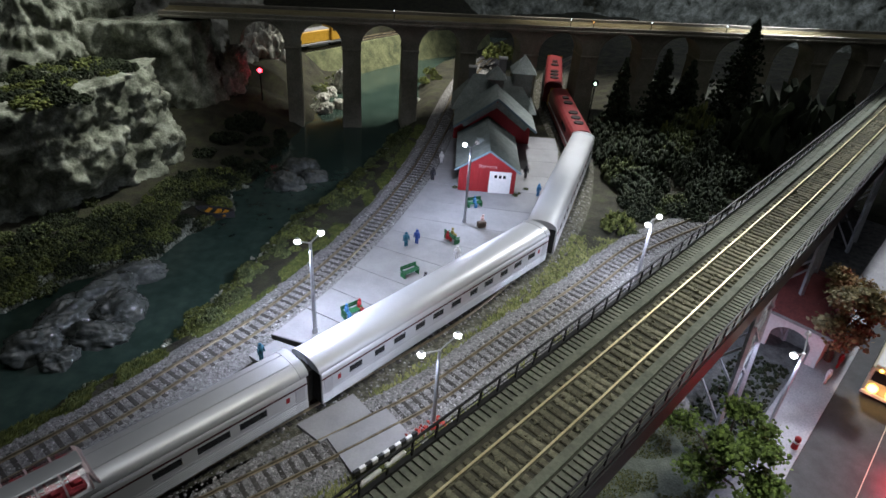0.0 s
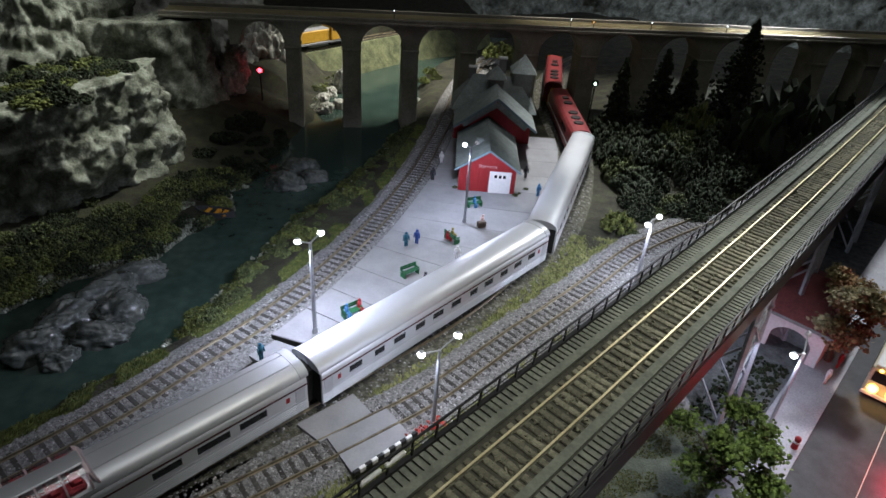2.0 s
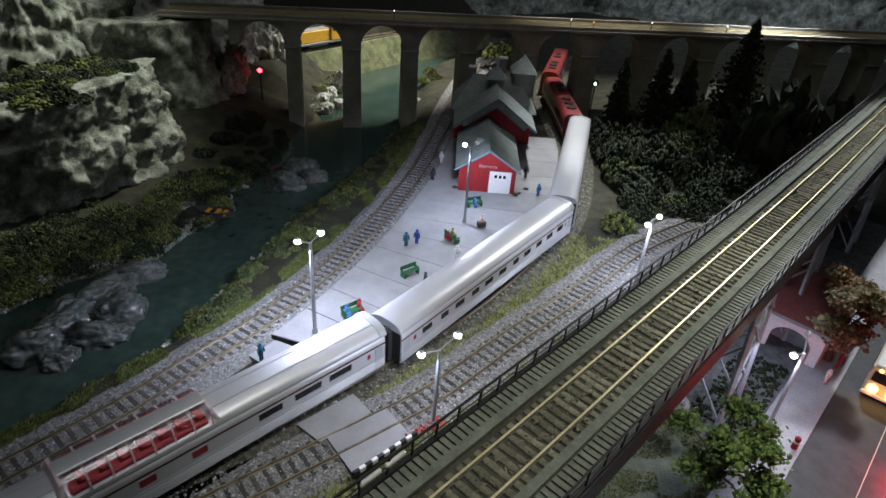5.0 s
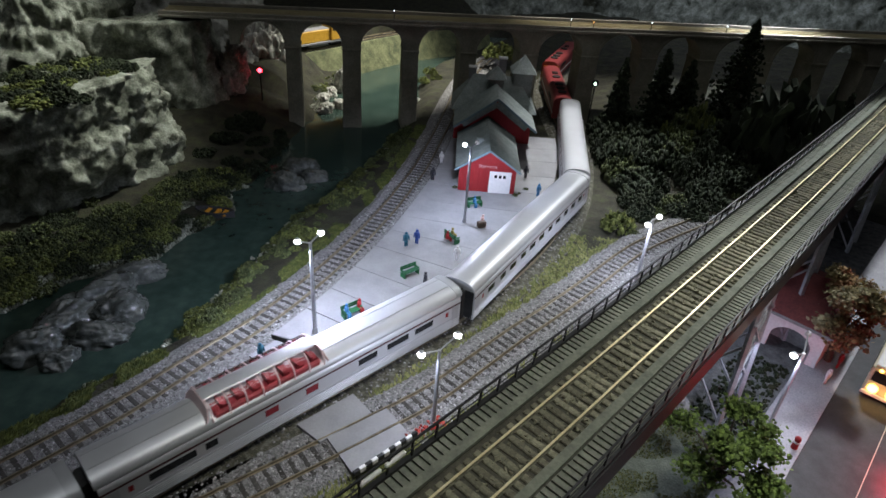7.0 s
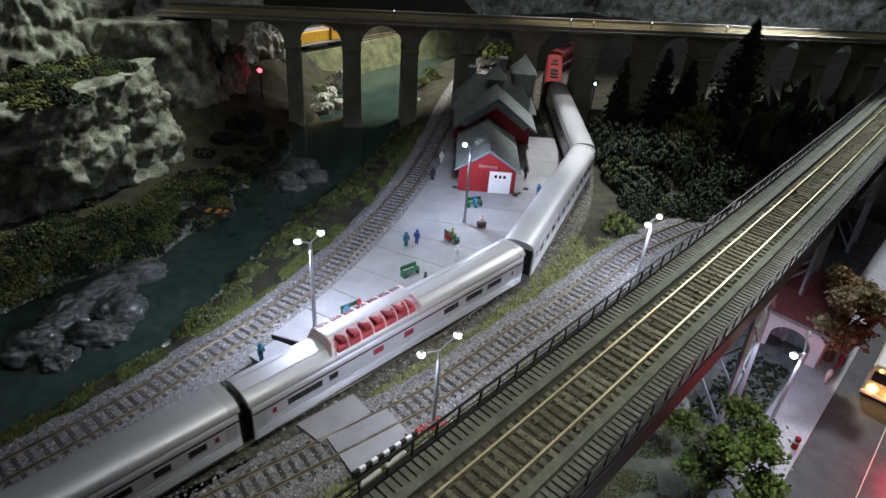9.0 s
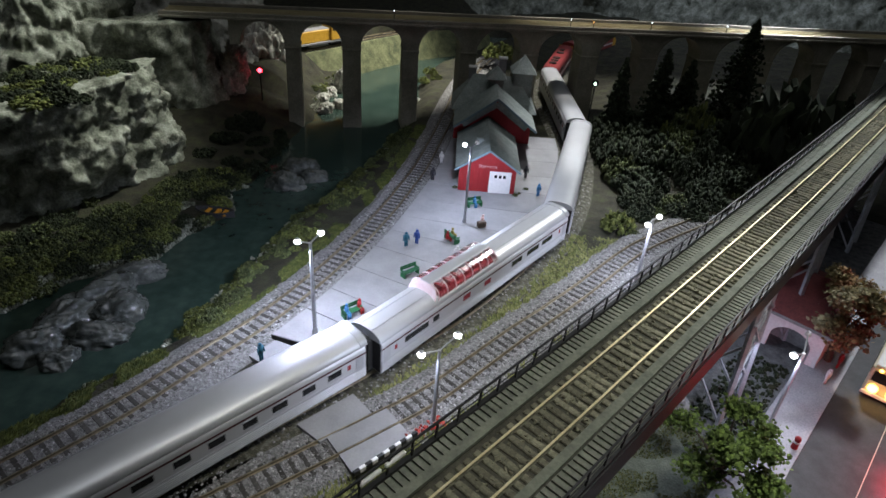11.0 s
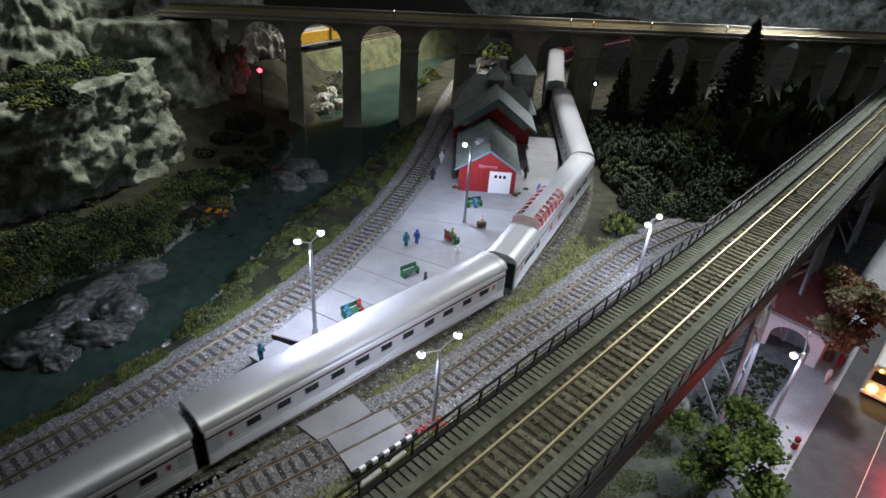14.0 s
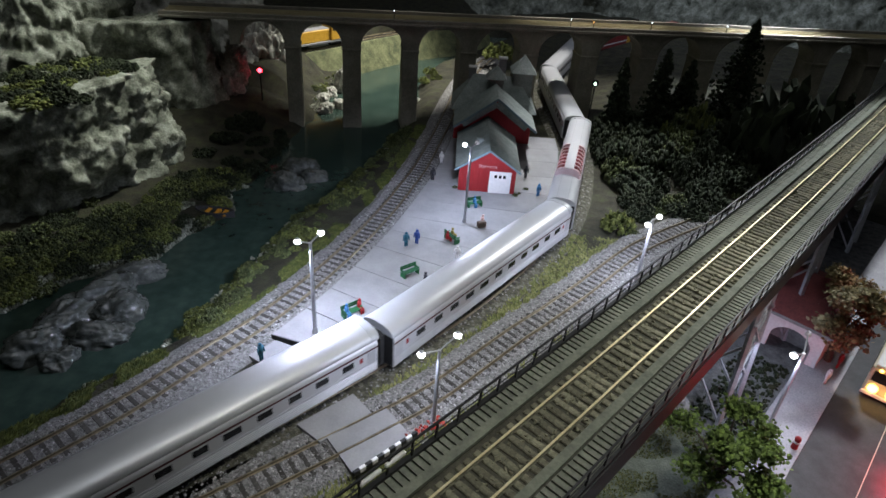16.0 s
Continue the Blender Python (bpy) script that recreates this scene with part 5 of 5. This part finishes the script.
def build_tree(x, y, z, trunk, centre, radius, mat, label, seed, leaves=2600):
    rng = random.Random(seed)
    t = thing("broadleaf_tree", cm(x, y, z), label, "tree", "town trees")
    bm = bmesh.new()
    c = Vector(centre)
    rod(bm, (0, 0, 0), (c.x * 0.4, c.y * 0.4, trunk), 0.35, 0.22, 8)
    tips = []
    for i in range(11):
        a, e = rng.uniform(0, 6.283), rng.uniform(-0.5, 1.3)
        d = Vector((math.cos(a) * math.cos(e), math.sin(a) * math.cos(e), math.sin(e)))
        tip = c + d * radius * rng.uniform(0.5, 1.05)
        start = Vector((c.x * 0.4, c.y * 0.4, trunk * rng.uniform(0.75, 1)))
        rod(bm, start, (start + tip) / 2 + Vector((0, 0, 0.4)), 0.13, 0.09, 6)
        rod(bm, (start + tip) / 2 + Vector((0, 0, 0.4)), tip, 0.09, 0.04, 5)
        tips.append(tip)
        for _ in range(2):
            tips.append(tip + Vector((rng.uniform(-1, 1), rng.uniform(-1, 1), rng.uniform(-0.6, 0.8))) * radius * 0.3)
    part("trunk", bm, "bark", t)
    vs, fs = [], []
    for _ in range(leaves):
        p = rng.choice(tips) + Vector((rng.gauss(0, 1), rng.gauss(0, 1), rng.gauss(0, 0.7))) * radius * 0.12
        s = rng.uniform(0.1, 0.24)
        q = Euler((rng.uniform(-1, 1), rng.uniform(-1, 1), rng.uniform(0, 6))).to_matrix()
        b = len(vs)
        for u, w, k in ((-1, -0.5, 0), (0.1, -0.7, 0.15), (1, 0.1, 0), (0.2, 0.75, -0.15), (-0.8, 0.5, 0.1)):
            vs.append(p + q @ Vector((u * s, w * s, k * s)))
        fs += [(b, b + 1, b + 2, b + 3, b + 4)]
    part("crown", from_lists(vs, fs), mat, t)


build_tree(21.6, 30.9, TOWN, 2.0, (0.2, -0.2, 3.4), 3.7, "leaf_light", "green leafy model tree beside the pavement", 5, 5600)
build_tree(38.6, 46.8, TOWN, 3.0, (-0.4, 0.6, 5.9), 3.7, "leaf_lamplit", "tan-green tree by the house, red and cream lamplight painted in", 6, 6500)


def build_tufts(name, spots, mat, label, tall=0.18):
    rng = random.Random(name)
    vs, fs = [], []
    for x, y in spots:
        k = min(np.hypot(MID[:, 0] - x, MID[:, 1] - y).min(), np.hypot(TRAIN[:, 0] - x, TRAIN[:, 1] - y).min(), np.hypot(LEFT[:, 0] - x, LEFT[:, 1] - y).min())
        z = max(height(x, y), -0.32 - 0.443 * max(0.0, k - 2.3)) - 0.02
        for _ in range(4):
            a, k = rng.uniform(0, 6.283), rng.uniform(0.06, 0.2)
            px, py = x + rng.uniform(-0.2, 0.2), y + rng.uniform(-0.2, 0.2)
            b = len(vs)
            hh = tall * rng.uniform(0.5, 1.3)
            vs += [(px - k * math.cos(a), py - k * math.sin(a), z), (px + k * math.cos(a), py + k * math.sin(a), z), (px + rng.uniform(-0.2, 0.2), py + 0.25 + rng.uniform(-0.1, 0.2), z + hh)]
            fs.append((b, b + 1, b + 2))
    tagged(part(name, from_lists(vs, fs), mat), label, "grass", kind="stuff")


spots = []
for _ in range(9000):
    y = RNG.uniform(22, 95)
    x = np.interp(y, LEFT[:, 1], LEFT[:, 0]) - RNG.uniform(2.9, 4.4 if y > 42 else 6.0)
    if x > np.interp(y, *RIVER_R) + 0.5 and noise.noise((x * 0.5, y * 0.3, 2)) > -0.12:
        spots.append((x, y))
build_tufts("bank_grass", spots, "moss", "yellow-green scatter grass along the river bank")
spots = []
for _ in range(16000):
    i = RNG.randrange(120, len(TRAIN) - 160)
    o = RNG.uniform(2.4, 9)
    x, y = TRAIN[i] + normals(TRAIN[i - 1:i + 2])[1][1] * o
    k = np.hypot(MID[:, 0] - x, MID[:, 1] - y).min()
    if k > 2.6 and noise.noise((x * 0.25, y * 0.25, 9)) > -0.28 and not (-9.8 < x < -4 and 28 < y < 33.8) and y < 62:
        spots.append((x, y))
build_tufts("verge_grass", spots, "grass", "sparse olive grass between the two tracks")

# ---- town under the bridge ----
RD = np.array([0.664, 0.748])
RX = np.array([0.748, -0.664])
ROAD = pose(26.3 * C, 30.2 * C, TOWN * C, 0, 0, math.degrees(math.atan2(RD[1], RD[0])))
road = tagged(part("road", slab(-40, 90, -16, 0, -0.3, 0.0), "asphalt", at=ROAD), "dark asphalt road through the model town", "road", kind="structure")
tagged(part("pavement", slab(-40, 90, 0.02, 3.6, -0.3, 0.16, bevel=0.03), "pavement", at=ROAD), "pale grey raised pavement along the road", "pavement", kind="structure")
tagged(part("road_line", slab(-40, 90, -4.5, -4.43, 0.0, 0.006), "cream", at=ROAD), "thin pale line along the road", "road marking", kind="structure")
tagged(part("gravel_bed", slab(2, 60, 3.62, 12, -0.3, 0.06), "gravel", at=ROAD), "grey gravel bed beside the pavement", "gravel", kind="structure")
tagged(part("lawn", slab(-30, 1.98, 3.62, 14, -0.3, 0.05), "dry_lawn", at=ROAD), "thin grey-green lawn under the bridge", "lawn", kind="structure")
vs, fs = [], []
rg = random.Random(78)
for _ in range(9000):
    u, w, a, h = rg.uniform(-12, 1.9), rg.uniform(3.7, 11), rg.uniform(0, 6.283), rg.uniform(0.06, 0.2)
    if noise.noise((u * 0.4, w * 0.4, 5)) < -0.05:
        continue
    k = len(vs)
    vs += [(u - 0.07 * math.cos(a), w - 0.07 * math.sin(a), 0.05), (u + 0.07 * math.cos(a), w + 0.07 * math.sin(a), 0.05), (u + rg.uniform(-0.1, 0.1), w + rg.uniform(-0.1, 0.1), 0.05 + h)]
    fs.append((k, k + 1, k + 2))
tagged(part("lawn_grass", from_lists(vs, fs), "grass", at=ROAD), "short patchy grass on the lawn under the bridge", "grass", kind="stuff")
# rounded footing of the bridge
t = thing("bridge_footing", cm(21.0, 38.8, TOWN), "pale rounded concrete footing under the bridge", "footing")
bm = bmesh.new()
rod(bm, (0, 0, 0), (0, 0, 0.9), 1.35, 1.3, 24)
part("base", bm, "pavement", t)
bm = bmesh.new()
rod(bm, (0, 0, 0.9), (0, 0, 1.5), 0.95, 0.8, 24)
part("cap", bm, "pavement", t)
bm = bmesh.new()
rg = random.Random(77)
lumps(bm, rg, 420, lambda: (rg.uniform(4, 16), rg.uniform(3.9, 8.5), 0.12), 0.12, 0.3, 1, 0.4)
tagged(part("ground_cover", bm, "needle", at=ROAD), "low dark shrubs on the gravel bed", "shrubs", kind="stuff")


def build_house():
    t = thing("town_house", pose(32.3 * C, 49.5 * C, TOWN * C, 0, 0, math.degrees(math.atan2(-0.70, 0.72))), "white plastered house with arched entrance and dark red roof", "house")
    w, d, e, r = 5.9, 11.0, 4.3, 6.6
    pts = [(0, 0), (1.2, 0), (1.2, 1.6)] + [(3.1 - 1.9 * math.cos(a), 1.6 + 1.5 * math.sin(a)) for a in np.linspace(0, math.pi, 15)[1:-1]] + [(5.0, 1.6), (5.0, 0), (w, 0), (w, e), (0, e)]
    part("front_wall", prism(pts, 0, 0.35, "y"), "plaster", t)
    part("side_wall", slab(0, 0.3, 0.36, d, 0, e), "plaster", t)
    part("side_wall", slab(w - 0.3, w, 0.36, d, 0, e), "plaster", t)
    part("back_wall", slab(0.31, w - 0.31, d - 0.3, d, 0, e), "plaster", t)
    part("inner_wall", slab(0.31, w - 0.31, 2.4, 2.6, 0, e), "grey", t)
    for s in (0, 1):
        y0, y1 = (-0.5, d / 2) if s == 0 else (d + 0.5, d / 2)
        part("roof_slope", prism([(y0, e - 0.1), (y1, r), (y1, r + 0.22), (y0, e + 0.12)], -0.45, w + 0.45), "roof_red", t)
    part("gutter", slab(-0.45, w + 0.45, -0.68, -0.5, e - 0.2, e + 0.05), "grey", t)
    for s in (0, w):
        part("gable", prism([(0.1, e), (d - 0.1, e), (d / 2, r - 0.1)], s - 0.15 if s else 0, s if s else 0.15), "plaster", t)
    return t


build_house()


def build_bus():
    t = thing("yellow_bus", pose(39.4 * C, 42.6 * C, TOWN * C, 0, 0, math.degrees(math.atan2(RD[1], RD[0]))), "cream and yellow bus with glowing amber headlights", "bus")
    w = 3.0
    body = slab(0, 11, -w, 0, 0.4, 3.4, bevel=0.2)
    part("body", body, "cream", t)
    part("windshield", slab(-0.03, 0.05, -w + 0.3, -0.3, 1.9, 3.0), "window", t)
    part("bumper", slab(-0.2, 0.0, -w, 0, 0.35, 0.7, bevel=0.05), "white", t)
    part("roof", slab(0.2, 10.8, -w + 0.15, -0.15, 3.38, 3.55, bevel=0.08), "white", t)
    for y in (-0.75, -w + 0.75):
        bm = bmesh.new()
        rod(bm, (-0.12, y, 1.15), (0.02, y, 1.15), 0.42, seg=14)
        part("headlight", bm, "amber", t, "glowing amber headlight")
        bm = bmesh.new()
        rod(bm, (-0.1, y * 0.9 - 0.05, 3.2), (0.02, y * 0.9 - 0.05, 3.2), 0.14, seg=10)
        part("marker_lamp", bm, "amber", t)
    for i in range(5):
        part("side_window", slab(1.2 + i * 1.9, 2.7 + i * 1.9, -0.02, 0.03, 1.9, 2.9), "window", t)
    for x in (2, 8.6):
        for y in (-0.2, -w + 0.2):
            bm = bmesh.new()
            rod(bm, (x, y - 0.2, 0.5), (x, y + 0.2, 0.5), 0.5, seg=16)
            part("wheel", bm, "rubber", t)
    return t


build_bus()
for k in (0, 1):
    q = np.array([39.4, 42.6]) - RD * 0.7 + RX * (0.75 + 1.5 * k)
    lamp("headlight_beam", "POINT", q[0], q[1], TOWN + 1.15, 0.003, (1.0, 0.62, 0.18), 0.2)


def build_car():
    t = thing("parked_car", pose(36.3 * C, 34.6 * C, TOWN * C, 0, 0, math.degrees(math.atan2(RD[1], RD[0]))), "dark red car with glowing red tail lamps on the road", "car")
    part("body", prism([(0, 0.3), (5.2, 0.3), (5.2, 0.95), (3.9, 1.05), (3.2, 1.6), (1.2, 1.6), (0.5, 1.05), (0, 1.0)], -5.0, -3.0, "y"), "maroon", t)
    for y in (-3.35, -4.65):
        part("tail_lamp", slab(-0.05, 0.03, y - 0.2, y + 0.2, 0.65, 0.9), "red_bulb", t, "glowing red tail lamp")
    for x in (1.0, 4.2):
        for y in (-3.05, -4.95):
            bm = bmesh.new()
            rod(bm, (x, y - 0.12, 0.36), (x, y + 0.12, 0.36), 0.36, seg=14)
            part("wheel", bm, "rubber", t)


build_car()
lamp("tail_light", "POINT", 37.3, 32.0, TOWN + 1.2, 0.14, (1.0, 0.03, 0.06), 0.3)

# Barrel, cap and band stand in for a small red-and-white seated figure.
t = thing("fire_hydrant", cm(30.0, 35.2, TOWN + 0.16), "small red and white upright figure on the pavement", "hydrant")
bm = bmesh.new()
rod(bm, (0, 0, 0), (0, 0, 0.9), 0.26, 0.22, 12)
part("barrel", bm, "barn_red", t)
part("cap", ball(bmesh.new(), 0, 0, 1.0, 0.26), "barn_red", t)
bm = bmesh.new()
rod(bm, (0, 0, 0.62), (0, 0, 0.78), 0.27, seg=12)
part("band", bm, "white", t)
figurine(36.6, 43.4, 40, "doll_white", "small pale model figure on the pavement", z=TOWN + 0.16)
figurine(39.0, 45.8, 40, "doll_red", "small red model figure near the bus", z=TOWN + 0.16)

# ---- boat ----
t = thing("rowing_boat", cm(-27.6, 63.2, -2.35, 0, 0, -3) @ Matrix.Scale(1.15, 4), "small dark grey rowing boat with orange seats on the river", "boat")
hull = []
rings = 11
for i in range(rings):
    u = -1 + 2 * i / (rings - 1)
    w = 0.75 * (1 - abs(u) ** 2.6) + 0.06
    for o, h in ((-1, 0.75), (-0.7, 0.1), (0, -0.1), (0.7, 0.1), (1, 0.75), (0.86, 0.75), (0.55, 0.22), (0, 0.08), (-0.55, 0.22), (-0.86, 0.75)):
        hull.append((u * 2.1, o * w, h + 0.2 * u * u))
part("hull", from_lists(hull, [(i * 10 + j, i * 10 + (j + 1) % 10, (i + 1) * 10 + (j + 1) % 10, (i + 1) * 10 + j) for i in range(rings - 1) for j in range(10)] + [tuple(range(10)), tuple(range(100, 110))]), "asphalt", t)
for x in (-0.7, 0.3, 1.1):
    part("seat", slab(x - 0.22, x + 0.22, -0.58, 0.58, 0.4, 0.62), "orange", t, "orange seat")

# ---- beyond the viaduct ----
UP = spline([(-62, 105), (-46, 111.5), (-36, 118), (-30, 124), (-25.3, 130.5), (-20, 138.5), (-13.5, 146.5), (-5, 154), (6, 161)], 1.0)
t = build_track("upper_track", UP, "railway track on the far slope", bed="", z=3.3)
tagged(part("upper_bed", sweep(UP, [(-4, -5), (-2, -0.4), (2, -0.4), (5.2, -6.2)], 3.3), "dry_grass"), "grassy embankment carrying the far track", "embankment", kind="structure")
t = thing("yellow_locomotive", cm(-29.0, 125.3, 3.3, 0, 0, 52), "yellow diesel locomotive standing on the far slope", "locomotive")
part("hood", slab(-6, 3, -1.1, 1.1, 1.2, 3.5, bevel=0.15), "yellow", t)
part("cab", slab(3, 5.2, -1.5, 1.5, 1.2, 4.2, bevel=0.15), "yellow", t)
part("nose", slab(5.2, 7, -1.0, 1.0, 1.2, 2.8, bevel=0.15), "yellow", t)
part("cab_window", slab(3.4, 4.8, -1.53, 1.53, 3.0, 3.8), "window", t)
part("walkway", slab(-7.5, 8, -1.55, 1.55, 0.9, 1.2), "grey", t)
part("roof", slab(-6, 3, -1.0, 1.0, 3.5, 3.62), "grey", t)
for x in (-4.6, 4.8):
    build_truck(t, x)
part("fuel_tank", slab(-2, 2.4, -1.2, 1.2, 0.3, 0.9, bevel=0.1), "grey", t)


def build_signal(x, y, z, mat, label):
    t = thing("railway_signal", cm(x, y, z), label, "signal")
    bm = bmesh.new()
    rod(bm, (0, 0, -7.5), (0, 0, 0.5), 0.12, seg=8)
    part("mast", bm, "black", t)
    bm = bmesh.new()
    rod(bm, (0, 0.0, 0.2), (0, 0.12, 0.2), 0.6, seg=20)
    part("target_disc", bm, "black", t)
    part("lens", ball(bmesh.new(), 0, -0.12, 0.1, 0.38 if mat == "red_bulb" else 0.22), mat, t, "glowing signal lens")


build_signal(-32.3, 99.0, 5.2, "red_bulb", "black railway signal showing a red light")
build_signal(23.5, 103.0, 6.2, "green_bulb", "black railway signal showing a pale light")

# ---- bits by the bridge ----
for i, (x, y) in enumerate([(-0.6, 30.8), (0.2, 31.2), (-1.2, 30.3), (0.8, 31.9)]):
    rg = random.Random(i)
    bm = lumps(bmesh.new(), rg, 16, lambda: (rg.uniform(-0.4, 0.4), rg.uniform(-0.4, 0.4), rg.uniform(0, 0.5)), 0.08, 0.18, 1, 0.4)
    tagged(part("flower_clump", bm, "flower", at=cm(x, y, -0.5)), "small clump of red flowers by the lamp", "flowers", "flower clumps")
# Two white bars stand for the pale strip below the barrier; not lamps.
for s in (-10.95, -9.55):
    i = int(round(45 + s))
    d, n = normals(BRIDGE)
    x, y = B0 + BD * s - BN * 2.12
    t = part("strip_lamp", slab(-0.58, 0.58, -0.1, 0.1, -0.1, 0.1, bevel=0.05), "white", at=cm(x, y, BZ + 0.6, 0, 0, math.degrees(math.atan2(BD[1], BD[0]))))
    tagged(t, "short white bar fixed along the bridge railing", "tube", "bridge tubes")
for x, y, z, m in [(-10.5, 99.9, 15.9, "marker"), (18.1, 105.3, 15.7, "marker"), (22.0, 106.1, 15.5, "marker_amber"), (32.1, 108.0, 15.7, "marker"), (45.8, 110.6, 15.6, "marker")]:
    t = thing("deck_marker_lamp", cm(x, y, z), "tiny glowing marker lamp on the viaduct deck", "lamp", "viaduct marker lamps")
    part("stem", slab(-0.05, 0.05, -0.05, 0.05, -1.6, 0), "black", t)
    part("lens", ball(bmesh.new(), 0, 0, 0.1, 0.11, 1), m, t)

motions()
